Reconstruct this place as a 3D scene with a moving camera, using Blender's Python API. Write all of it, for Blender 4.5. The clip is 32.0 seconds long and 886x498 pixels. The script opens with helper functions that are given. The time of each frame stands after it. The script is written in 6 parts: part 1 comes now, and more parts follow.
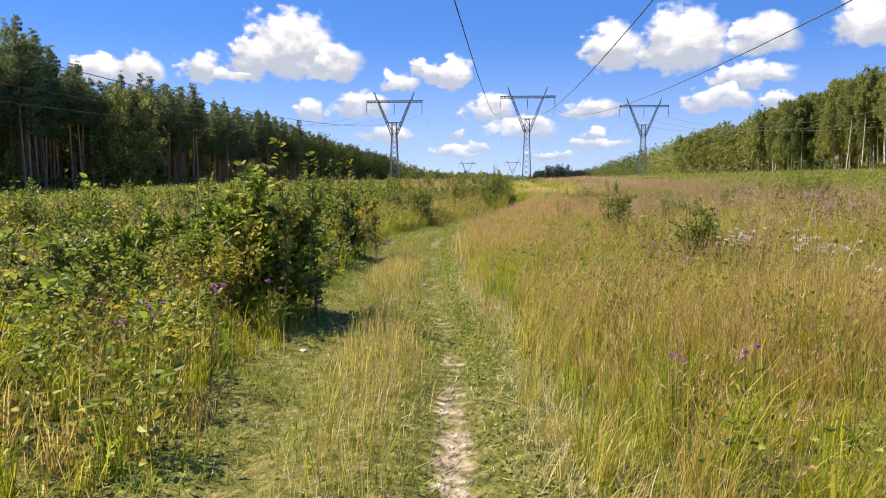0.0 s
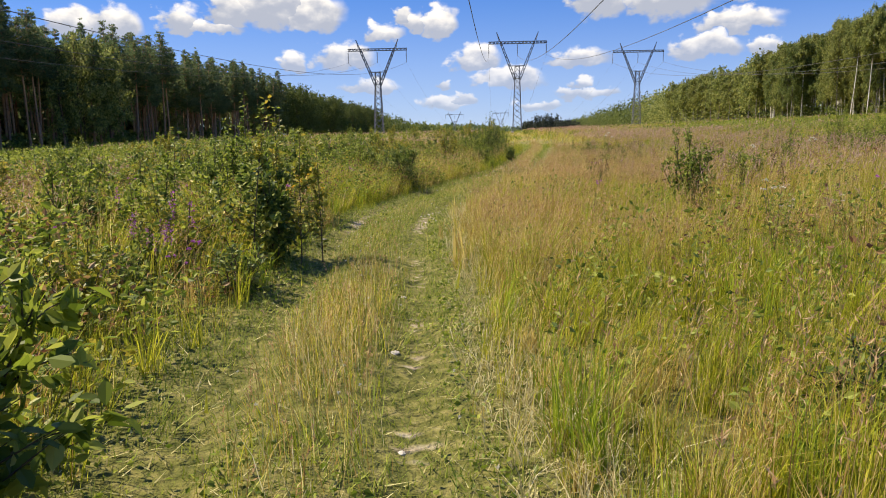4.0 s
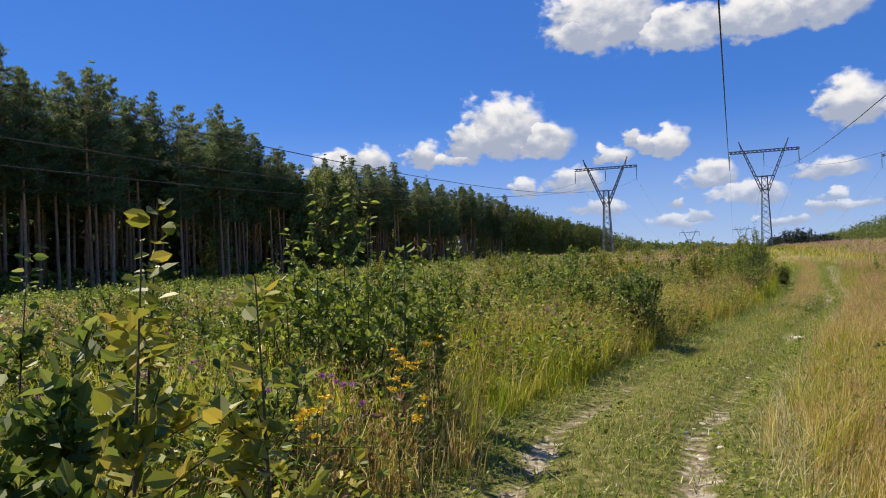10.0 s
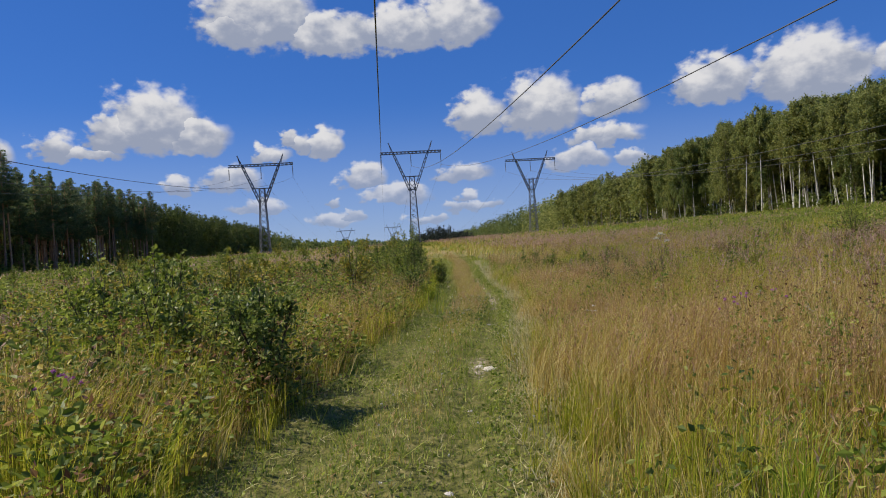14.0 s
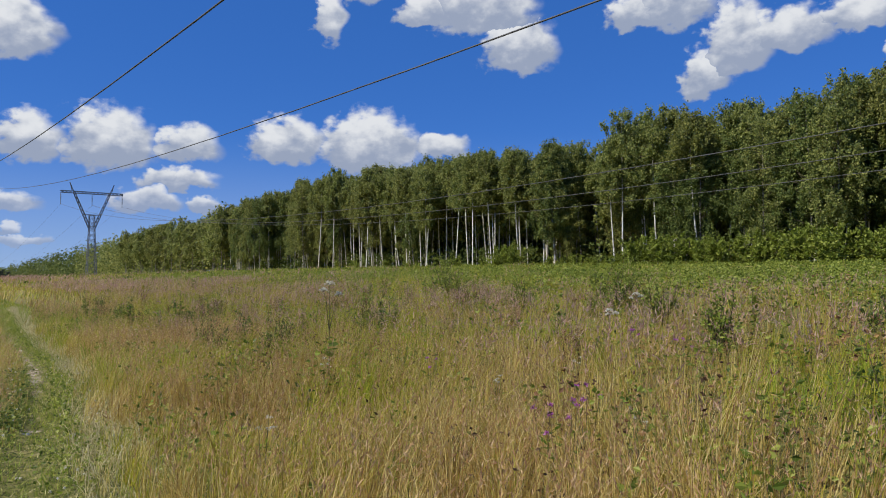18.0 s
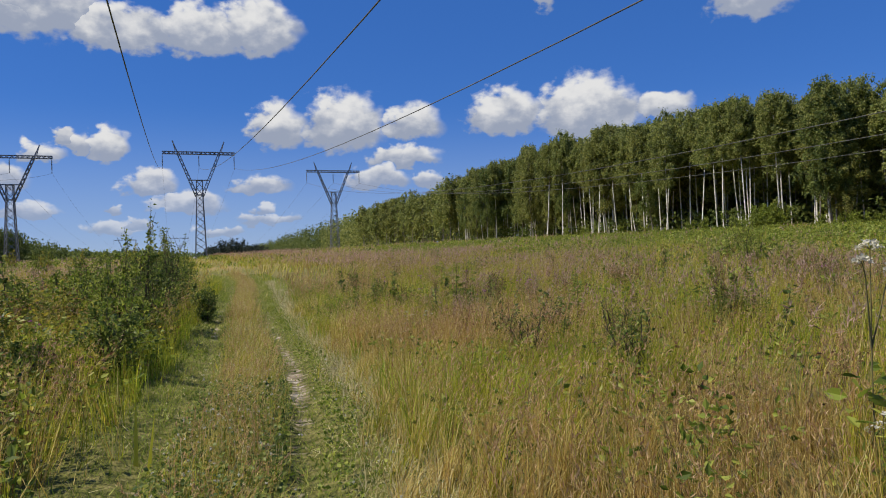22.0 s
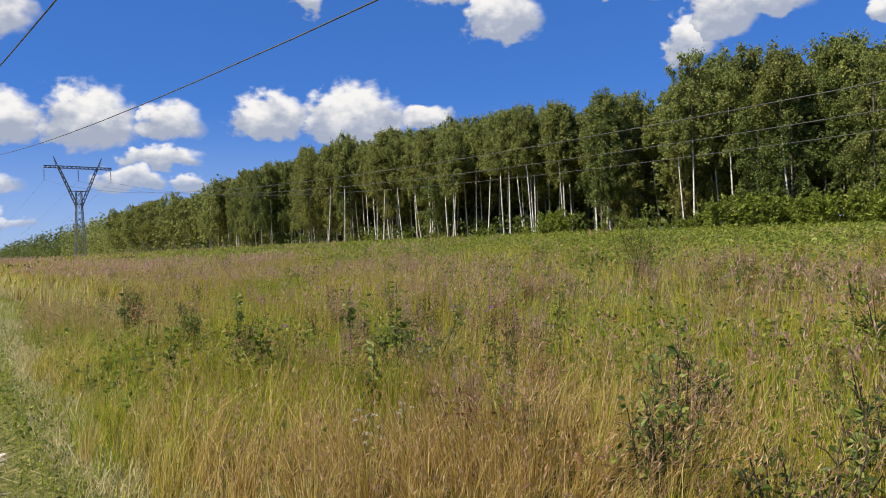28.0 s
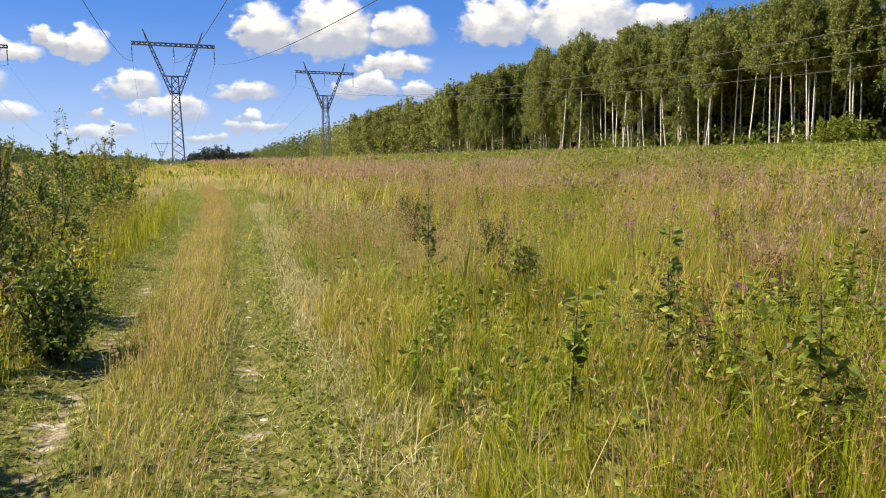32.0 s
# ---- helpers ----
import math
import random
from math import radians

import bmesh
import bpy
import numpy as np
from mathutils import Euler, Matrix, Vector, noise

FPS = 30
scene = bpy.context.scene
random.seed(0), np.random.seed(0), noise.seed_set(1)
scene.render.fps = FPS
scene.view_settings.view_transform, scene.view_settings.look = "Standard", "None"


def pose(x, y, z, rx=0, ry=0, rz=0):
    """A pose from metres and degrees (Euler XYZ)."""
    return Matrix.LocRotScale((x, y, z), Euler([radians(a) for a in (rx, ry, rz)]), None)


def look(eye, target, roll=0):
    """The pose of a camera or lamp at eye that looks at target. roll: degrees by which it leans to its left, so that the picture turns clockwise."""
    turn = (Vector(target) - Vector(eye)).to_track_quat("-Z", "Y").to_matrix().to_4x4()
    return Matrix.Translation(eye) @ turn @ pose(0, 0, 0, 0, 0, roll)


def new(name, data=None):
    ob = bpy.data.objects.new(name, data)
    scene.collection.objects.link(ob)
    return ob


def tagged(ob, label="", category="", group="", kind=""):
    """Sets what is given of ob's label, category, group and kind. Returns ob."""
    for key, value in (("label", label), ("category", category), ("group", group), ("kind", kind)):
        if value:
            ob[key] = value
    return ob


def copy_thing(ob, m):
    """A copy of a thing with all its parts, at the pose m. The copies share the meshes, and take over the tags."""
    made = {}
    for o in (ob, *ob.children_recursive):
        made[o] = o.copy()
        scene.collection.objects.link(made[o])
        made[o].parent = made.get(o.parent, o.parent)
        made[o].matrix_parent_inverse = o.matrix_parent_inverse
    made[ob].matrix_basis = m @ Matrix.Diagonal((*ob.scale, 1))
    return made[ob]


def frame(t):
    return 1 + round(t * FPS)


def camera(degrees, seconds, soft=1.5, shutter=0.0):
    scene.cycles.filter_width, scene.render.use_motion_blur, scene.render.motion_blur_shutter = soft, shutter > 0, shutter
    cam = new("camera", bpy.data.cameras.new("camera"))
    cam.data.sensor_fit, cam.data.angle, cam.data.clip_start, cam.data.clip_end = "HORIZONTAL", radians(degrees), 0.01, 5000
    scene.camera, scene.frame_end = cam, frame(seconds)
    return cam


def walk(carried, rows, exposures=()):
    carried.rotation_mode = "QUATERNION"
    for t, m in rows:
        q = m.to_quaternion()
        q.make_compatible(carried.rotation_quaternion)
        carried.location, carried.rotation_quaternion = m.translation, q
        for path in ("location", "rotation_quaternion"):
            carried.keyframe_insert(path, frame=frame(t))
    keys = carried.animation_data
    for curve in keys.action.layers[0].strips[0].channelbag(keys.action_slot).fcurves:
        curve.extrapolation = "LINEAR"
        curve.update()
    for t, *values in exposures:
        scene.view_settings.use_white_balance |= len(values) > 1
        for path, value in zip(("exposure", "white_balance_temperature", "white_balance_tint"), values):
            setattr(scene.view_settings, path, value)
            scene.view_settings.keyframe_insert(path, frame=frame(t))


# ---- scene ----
cam = camera(63.4, 32.0, 1.0)
PATH = [
    (0, (1.296, 2.641, 1.561), (1.055, 4.617, 1.374), 0.1),
    (0.5, (1.226, 3.266, 1.497), (1.077, 5.238, 1.193), -0.5),
    (1, (1.137, 3.973, 1.524), (0.924, 5.924, 1.141), -0.8),
    (1.5, (1.02, 4.688, 1.526), (0.829, 6.636, 1.117), -1.0),
    (2, (0.98, 5.46, 1.567), (0.758, 7.411, 1.186), -1.1),
    (2.5, (0.868, 6.205, 1.548), (0.686, 8.163, 1.183), -0.7),
    (4.5, (0.493, 9.26, 1.547), (0.28, 11.232, 1.291), -0.7),
    (5, (0.409, 9.959, 1.558), (0.22, 11.945, 1.416), -0.5),
    (5.5, (0.284, 10.584, 1.561), (-0.145, 12.535, 1.462), -1.8),
    (6, (0.126, 11.117, 1.606), (-0.814, 12.882, 1.586), -2.8),
    (6.5, (-0.046, 11.66, 1.606), (-1.245, 13.261, 1.597), -2.1),
    (7, (-0.129, 12.159, 1.506), (-1.317, 13.768, 1.524), -2.0),
    (7.5, (-0.202, 12.75, 1.52), (-1.399, 14.348, 1.632), -2.1),
    (8, (-0.339, 13.358, 1.58), (-1.492, 14.978, 1.795), -1.0),
    (8.5, (-0.404, 13.937, 1.606), (-1.546, 15.557, 1.875), 0.1),
    (9, (-0.468, 14.487, 1.571), (-1.497, 16.195, 1.726), -0.7),
    (9.5, (-0.515, 15.053, 1.526), (-1.405, 16.843, 1.57), -1.6),
    (10, (-0.644, 15.662, 1.526), (-1.456, 17.49, 1.557), -1.9),
    (10.5, (-0.703, 16.263, 1.524), (-1.438, 18.122, 1.591), -1.9),
    (11, (-0.781, 16.856, 1.507), (-1.459, 18.737, 1.522), -2.5),
    (11.5, (-0.787, 17.47, 1.485), (-1.277, 19.408, 1.409), -3.0),
    (12, (-0.839, 18.127, 1.521), (-1.388, 20.047, 1.419), -2.6),
    (12.5, (-0.924, 18.785, 1.559), (-1.463, 20.711, 1.511), -1.9),
    (13, (-0.976, 19.433, 1.601), (-1.474, 21.369, 1.653), -1.1),
    (13.5, (-1.006, 20.046, 1.547), (-1.164, 22.04, 1.548), -2.3),
    (15.5, (-1.01, 22.685, 1.542), (-0.519, 24.624, 1.53), -1.2),
    (16, (-0.857, 23.287, 1.572), (0.019, 25.081, 1.683), -0.8),
    (16.5, (-0.76, 23.894, 1.602), (0.38, 25.53, 1.76), -1.4),
    (17, (-0.678, 24.478, 1.589), (0.567, 26.033, 1.767), -1.3),
    (17.5, (-0.618, 25.065, 1.544), (0.577, 26.66, 1.716), -0.6),
    (18, (-0.526, 25.671, 1.52), (0.655, 27.283, 1.607), -0.4),
    (18.5, (-0.426, 26.301, 1.547), (0.673, 27.97, 1.632), -1.5),
    (19, (-0.356, 26.926, 1.554), (0.791, 28.563, 1.609), -2.5),
    (19.5, (-0.25, 27.513, 1.57), (0.96, 29.105, 1.617), -3.2),
    (20, (-0.192, 28.111, 1.575), (0.996, 29.719, 1.603), -3.4),
    (20.5, (-0.126, 28.731, 1.559), (0.825, 30.488, 1.489), -3.3),
    (21, (-0.11, 29.416, 1.549), (0.658, 31.263, 1.527), -3.1),
    (21.5, (-0.034, 30.055, 1.545), (0.631, 31.941, 1.572), -2.7),
    (22, (0.013, 30.662, 1.521), (0.656, 32.556, 1.53), -1.6),
    (22.5, (0.102, 31.157, 1.507), (0.757, 33.044, 1.421), -2.6),
    (23, (0.183, 31.676, 1.519), (0.851, 33.55, 1.321), -2.4),
    (23.5, (0.261, 32.24, 1.529), (0.953, 34.104, 1.315), -2.0),
    (24, (0.31, 32.859, 1.532), (0.938, 34.744, 1.307), -1.4),
    (24.5, (0.362, 33.493, 1.521), (1.065, 35.348, 1.264), -0.8),
    (25, (0.467, 34.151, 1.549), (1.371, 35.922, 1.34), -1.2),
    (25.5, (0.598, 34.786, 1.566), (1.802, 36.383, 1.562), -2.2),
    (27.5, (0.715, 37.137, 1.612), (1.943, 38.715, 1.657), -0.2),
    (28, (0.77, 37.637, 1.587), (1.978, 39.23, 1.597), -1.8),
    (28.5, (0.762, 38.129, 1.545), (1.831, 39.819, 1.521), -2.3),
    (29, (0.787, 38.649, 1.566), (1.711, 40.423, 1.554), -2.6),
    (29.5, (0.808, 39.235, 1.562), (1.631, 41.057, 1.497), -1.3),
    (30, (0.845, 39.844, 1.532), (1.723, 41.631, 1.342), -0.0),
    (30.5, (0.944, 40.508, 1.499), (1.735, 42.327, 1.241), 0.1),
    (31, (1.023, 41.191, 1.511), (1.802, 43.009, 1.211), 0.3),
    (31.5, (1.073, 41.814, 1.543), (1.832, 43.637, 1.231), -0.4),
    (32, (1.111, 42.424, 1.555), (1.779, 44.295, 1.321), -0.3),
]
EXPOSURES = [(0, 0.82, 7200, 11), (2.5, 1.0, 7300, 11), (5, 0.42, 7100, 11), (6, 0.45, 7000, 11), (7, 0.82, 7700, 10), (8, 0.35, 6700, 11), (9, 0.15, 6500, 11), (10, 0.35, 6700, 11), (11, 0.2, 6700, 11), (12, 0.42, 7100, 11), (13.5, 0.05, 6600, 12), (15.5, -0.05, 6300, 11), (17, 0.05, 6200, 10), (19, 0.12, 6200, 10), (20.5, 0.28, 6500, 10), (21, 0.28, 6500, 10), (22, 0.05, 6500, 10), (23, 0.43, 7100, 10), (24, 0.57, 7300, 10), (25, 0.68, 7300, 10), (27.5, 0.32, 6600, 10), (29, 0.4, 7000, 10), (30, 0.48, 7200, 10), (31, 0.72, 7500, 10), (32, 0.72, 7500, 10)]
walk(cam, [(t, look(eye, target, roll)) for t, eye, target, roll in PATH], EXPOSURES)


# ---- world ----
SUN_AZ, SUN_EL = -78.0, 50.0
SUN_STRENGTH, SKY_STRENGTH, SKY_SAT, CLOUD_STRENGTH = 5.5, 0.10, 1.27, 0.73


# lobes of the cumulus clouds: azimuth to the right of y, elevation of the base, width, height, in degrees
WEST = [(-18.8, 8.2, 7.2, 4.2), (-21.4, 8.3, 3.8, 2.7), (-15.7, 7.9, 4.5, 2.9), (-8.2, 7.8, 2.0, 1.6), (-6.1, 7.4, 2.8, 2.0), (-29.6, 7.0, 3.7, 2.1), (-32.6, 6.9, 3.6, 1.9), (-25.3, 7.6, 2.9, 1.7), (-23.2, 7.4, 4.1, 1.2), (-58.4, 15.8, 3.5, 1.6)]
OVER = [(-10.7, 15.7, 8.6, 5.4), (-5.1, 15.2, 7.5, 3.0), (0.3, 15.3, 6.4, 3.2), (4.7, 15.5, 6.1, 3.7), (-11.8, 16.0, 5.9, 2.8), (6.0, 8.7, 4.2, 3.0), (11.1, 8.4, 6.4, 4.1), (16.5, 9.1, 4.6, 2.6)]
EAST = [(24.1, 9.4, 6.0, 3.1), (30.4, 8.7, 8.5, 4.2), (35.9, 9.8, 5.0, 1.8), (15.3, 7.1, 3.6, 1.5), (13.8, 5.3, 5.0, 1.7), (17.8, 5.5, 2.6, 0.9), (5.7, 2.5, 3.0, 0.8), (39.5, 19.3, 8.8, 4.6), (42.5, 16.4, 6.0, 3.8), (34.7, 19.8, 4.2, 2.1), (54.0, 18.8, 7.3, 3.5), (51.6, 18.8, 4.4, 2.5), (58.9, 14.9, 4.5, 5.0), (62.3, 16.1, 5.8, 2.8), (66.5, 16.9, 5.4, 2.0), (56.5, 13.6, 3.3, 3.2), (29.9, 21.6, 5.0, 3.8), (27.3, 18.7, 2.7, 3.0), (69.6, 14.7, 2.7, 1.2)]
LOW = [(-8.7, 8.4, 1.6, 1.3), (-10.4, 7.0, 2.8, 1.4), (-17.2, 5.0, 2.1, 1.3), (-13.4, 5.0, 4.4, 1.9), (-3.3, 4.7, 3.5, 1.9), (4.4, 4.8, 4.3, 1.5), (5.1, 3.4, 2.0, 0.6), (-5.8, 3.5, 1.4, 0.7), (-0.7, 3.5, 5.3, 1.5), (-11.6, 3.1, 4.9, 1.1), (-5.8, 1.8, 3.8, 1.1), (4.3, 2.5, 3.6, 0.9), (16.0, 7.0, 5.3, 1.5), (1.4, 1.8, 3.3, 0.6), (-4.3, 2.2, 2.0, 0.9)]
TOP = [(-64.0, 20.2, 12.0, 5.0), (-44.0, 23.0, 18.0, 5.5), (-28.0, 23.2, 20.0, 5.5), (-75.0, 11.0, 9.0, 3.0), (80.0, 17.0, 14.0, 5.0), (120.0, 14.0, 16.0, 5.0), (-130.0, 16.0, 14.0, 5.0), (170.0, 12.0, 15.0, 4.0)]


def make_world():
    w = bpy.data.worlds.new("sky")
    scene.world = w
    w.use_nodes = True
    n, l = w.node_tree.nodes, w.node_tree.links
    sky = n.new("ShaderNodeTexSky")
    sky.sky_type = "NISHITA"
    sky.sun_disc = False
    sky.sun_elevation = radians(SUN_EL)
    sky.sun_rotation = radians(SUN_AZ)
    sky.altitude = 1200
    sky.air_density, sky.dust_density, sky.ozone_density = 0.8, 0.0, 4.5
    hs = n.new("ShaderNodeHueSaturation")
    hs.inputs["Hue"].default_value, hs.inputs["Saturation"].default_value = 0.514, SKY_SAT
    l.new(sky.outputs[0], hs.inputs["Color"])
    even = n.new("ShaderNodeMix")
    even.data_type = "RGBA"
    even.inputs[0].default_value = 0.45
    l.new(hs.outputs[0], even.inputs[6])
    even.inputs[7].default_value = (0.58, 1.95, 6.0, 1)
    bg = n["Background"]
    bg.inputs["Strength"].default_value = SKY_STRENGTH

    def op(kind, a, b=None, c=None):
        x = n.new("ShaderNodeMath")
        x.operation = kind
        for k, v in enumerate((a, b, c)):
            if v is None:
                continue
            if isinstance(v, (int, float)):
                x.inputs[k].default_value = v
            else:
                l.new(v, x.inputs[k])
        return x.outputs[0]

    def vec(kind, a, b=None, c=None):
        x = n.new("ShaderNodeVectorMath")
        x.operation = kind
        for k, v in enumerate((a, b, c)):
            if v is None:
                continue
            if isinstance(v, tuple):
                x.inputs[k].default_value = v
            else:
                l.new(v, x.inputs[k])
        return x.outputs["Value"] if kind == "LENGTH" else x.outputs["Vector"]

    def smooth(x, lo, hi):
        m = n.new("ShaderNodeMapRange")
        m.interpolation_type = "SMOOTHSTEP"
        m.inputs[1].default_value, m.inputs[2].default_value = lo, hi
        l.new(x, m.inputs[0])
        return m.outputs[0]

    def fractal(v, scale, detail, rough=0.55):
        t = n.new("ShaderNodeTexNoise")
        t.inputs["Scale"].default_value, t.inputs["Detail"].default_value, t.inputs["Roughness"].default_value = scale, detail, rough
        l.new(v, t.inputs["Vector"])
        return t

    def triple(x, y, z):
        c = n.new("ShaderNodeCombineXYZ")
        l.new(x, c.inputs[0]), l.new(y, c.inputs[1]), l.new(z, c.inputs[2])
        return c.outputs[0]

    tc = n.new("ShaderNodeTexCoord")
    sp = n.new("ShaderNodeSeparateXYZ")
    l.new(tc.outputs["Generated"], sp.inputs[0])
    az = op("MULTIPLY", op("ARCTAN2", sp.outputs[0], sp.outputs[1]), 57.2958)
    el = op("MULTIPLY", op("ARCSINE", sp.outputs[2]), 57.2958)
    at = triple(az, el, el)
    # pale haze towards the horizon
    haze = n.new("ShaderNodeMix")
    haze.data_type = "RGBA"
    l.new(op("MULTIPLY", op("SUBTRACT", 1.0, smooth(el, 0.5, 12.0)), 0.52), haze.inputs[0])
    l.new(even.outputs[2], haze.inputs[6])
    haze.inputs[7].default_value = (3.0, 3.9, 6.2, 1)
    l.new(haze.outputs[2], bg.inputs["Color"])
    puff = fractal(at, 0.60, 5.0, 0.50)
    fine = fractal(at, 1.2, 4.0, 0.45)
    warp = vec("MULTIPLY", vec("SUBTRACT", puff.outputs["Color"], (0.5, 0.5, 0.5)), (3.0, 2.2, 0.0))
    sw = n.new("ShaderNodeSeparateXYZ")
    l.new(vec("ADD", at, warp), sw.inputs[0])
    p = triple(sw.outputs[0], sw.outputs[1], sw.outputs[1])
    near, height = None, None
    for a, e, wd, ht in WEST + OVER + EAST + LOW + TOP:
        c = e + 0.30 * ht
        kx, ku, kd = 1.85 / wd, 1.25 / ht, 2.6 / ht
        q = vec("MULTIPLY_ADD", p, (kx, ku, kd), (-a * kx, -c * ku, -c * kd))
        q = vec("MINIMUM", vec("MAXIMUM", q, (-999.0, 0.0, -999.0)), (999.0, 999.0, 0.0))
        d = vec("LENGTH", q)
        hgt = op("MULTIPLY_ADD", el, 1.0 / ht, -e / ht)
        if near is None:
            near, height = d, hgt
        else:
            mx = n.new("ShaderNodeMix")
            l.new(op("LESS_THAN", d, near), mx.inputs[0])
            l.new(height, mx.inputs[2]), l.new(hgt, mx.inputs[3])
            height = mx.outputs[0]
            near = op("MINIMUM", near, d)
    dens = op("MULTIPLY_ADD", fine.outputs["Fac"], 0.60, op("SUBTRACT", 0.75, near))
    cover = op("MULTIPLY", smooth(dens, -0.06, 0.32), op("MULTIPLY_ADD", smooth(el, 0.5, 9.0), 0.42, 0.58))
    lit = op("ADD", op("MULTIPLY_ADD", height, 1.15, -0.08), op("MULTIPLY_ADD", puff.outputs["Fac"], 2.0, -0.90))
    body = n.new("ShaderNodeMix")
    body.data_type = "RGBA"
    l.new(smooth(lit, 0.15, 1.15), body.inputs[0])
    body.inputs[6].default_value = (0.42, 0.48, 0.62, 1)
    body.inputs[7].default_value = (1.0, 1.0, 1.0, 1)
    white = n.new("ShaderNodeBackground")
    white.inputs["Strength"].default_value = CLOUD_STRENGTH
    l.new(body.outputs[2], white.inputs["Color"])
    ms = n.new("ShaderNodeMixShader")
    l.new(cover, ms.inputs[0]), l.new(bg.outputs[0], ms.inputs[1]), l.new(white.outputs[0], ms.inputs[2])
    l.new(ms.outputs[0], n["World Output"].inputs[0])

    lamp = bpy.data.lights.new("sun", "SUN")
    lamp.energy, lamp.angle, lamp.color = SUN_STRENGTH, radians(0.55), (1.0, 0.91, 0.73)
    s = new("sun", lamp)
    a, e = radians(SUN_AZ), radians(SUN_EL)
    d = Vector((math.sin(a) * math.cos(e), math.cos(a) * math.cos(e), math.sin(e)))
    s.rotation_mode = "QUATERNION"
    s.rotation_quaternion = d.to_track_quat("Z", "Y")


make_world()


# ---- materials ----
def mat(name, colours, rough=0.8, scale=3.0, vary=0.0, translucent=0.0, bump=0.0, bump_scale=30.0, patch=None, patch_scale=0.25, spec=0.3, metal=0.0, tint=None):
    """colours: dark to light, mixed by fine noise and each piece's own random value. patch: a second colour in broad drifts."""
    m = bpy.data.materials.new(name)
    m.use_nodes = True
    nt = m.node_tree
    n, l = nt.nodes, nt.links
    bsdf = n["Principled BSDF"]
    geo = n.new("ShaderNodeNewGeometry")
    ns = n.new("ShaderNodeTexNoise")
    ns.inputs["Scale"].default_value, ns.inputs["Detail"].default_value = scale, 6.0
    l.new(geo.outputs["Position"], ns.inputs["Vector"])
    mixv = n.new("ShaderNodeMix")
    mixv.inputs[0].default_value = vary
    l.new(ns.outputs["Fac"], mixv.inputs[2])
    l.new(geo.outputs["Random Per Island"], mixv.inputs[3])
    ramp = n.new("ShaderNodeValToRGB")
    el = ramp.color_ramp.elements
    k = len(colours)
    while len(el) < k:
        el.new(0.5)
    for i, c in enumerate(colours):
        span = 0.5 + 0.5 * vary
        el[i].position = 0.5 + (i / max(1, k - 1) - 0.5) * span * 0.9 if k > 1 else 0.5
        el[i].color = (*c, 1)
    l.new(mixv.outputs[0], ramp.inputs[0])
    col = ramp.outputs[0]
    if patch:
        np_ = n.new("ShaderNodeTexNoise")
        np_.inputs["Scale"].default_value, np_.inputs["Detail"].default_value = patch_scale, 3.0
        l.new(geo.outputs["Position"], np_.inputs["Vector"])
        r2 = n.new("ShaderNodeMapRange")
        r2.inputs[1].default_value, r2.inputs[2].default_value = 0.46, 0.62
        l.new(np_.outputs["Fac"], r2.inputs[0])
        mx = n.new("ShaderNodeMix")
        mx.data_type = "RGBA"
        l.new(r2.outputs[0], mx.inputs[0])
        l.new(col, mx.inputs[6])
        mx.inputs[7].default_value = (*patch, 1)
        col = mx.outputs[2]
    if tint:
        # each plant leans by its own amount towards a second hue
        info = n.new("ShaderNodeObjectInfo")
        mt = n.new("ShaderNodeMix")
        mt.data_type, mt.blend_type = "RGBA", "MULTIPLY"
        l.new(info.outputs["Random"], mt.inputs[0])
        l.new(col, mt.inputs[6])
        mt.inputs[7].default_value = (*tint, 1)
        col = mt.outputs[2]
    l.new(col, bsdf.inputs["Base Color"])
    bsdf.inputs["Roughness"].default_value = rough
    bsdf.inputs["Specular IOR Level"].default_value = spec
    bsdf.inputs["Metallic"].default_value = metal
    if bump:
        nb = n.new("ShaderNodeTexNoise")
        nb.inputs["Scale"].default_value, nb.inputs["Detail"].default_value = bump_scale, 8.0
        l.new(geo.outputs["Position"], nb.inputs["Vector"])
        b = n.new("ShaderNodeBump")
        b.inputs["Strength"].default_value, b.inputs["Distance"].default_value = bump, 0.05
        l.new(nb.outputs["Fac"], b.inputs["Height"])
        l.new(b.outputs[0], bsdf.inputs["Normal"])
    if translucent:
        tr = n.new("ShaderNodeBsdfTranslucent")
        l.new(col, tr.inputs["Color"])
        ms = n.new("ShaderNodeMixShader")
        ms.inputs[0].default_value = translucent
        l.new(bsdf.outputs[0], ms.inputs[1])
        l.new(tr.outputs[0], ms.inputs[2])
        l.new(ms.outputs[0], n["Material Output"].inputs[0])
    return m


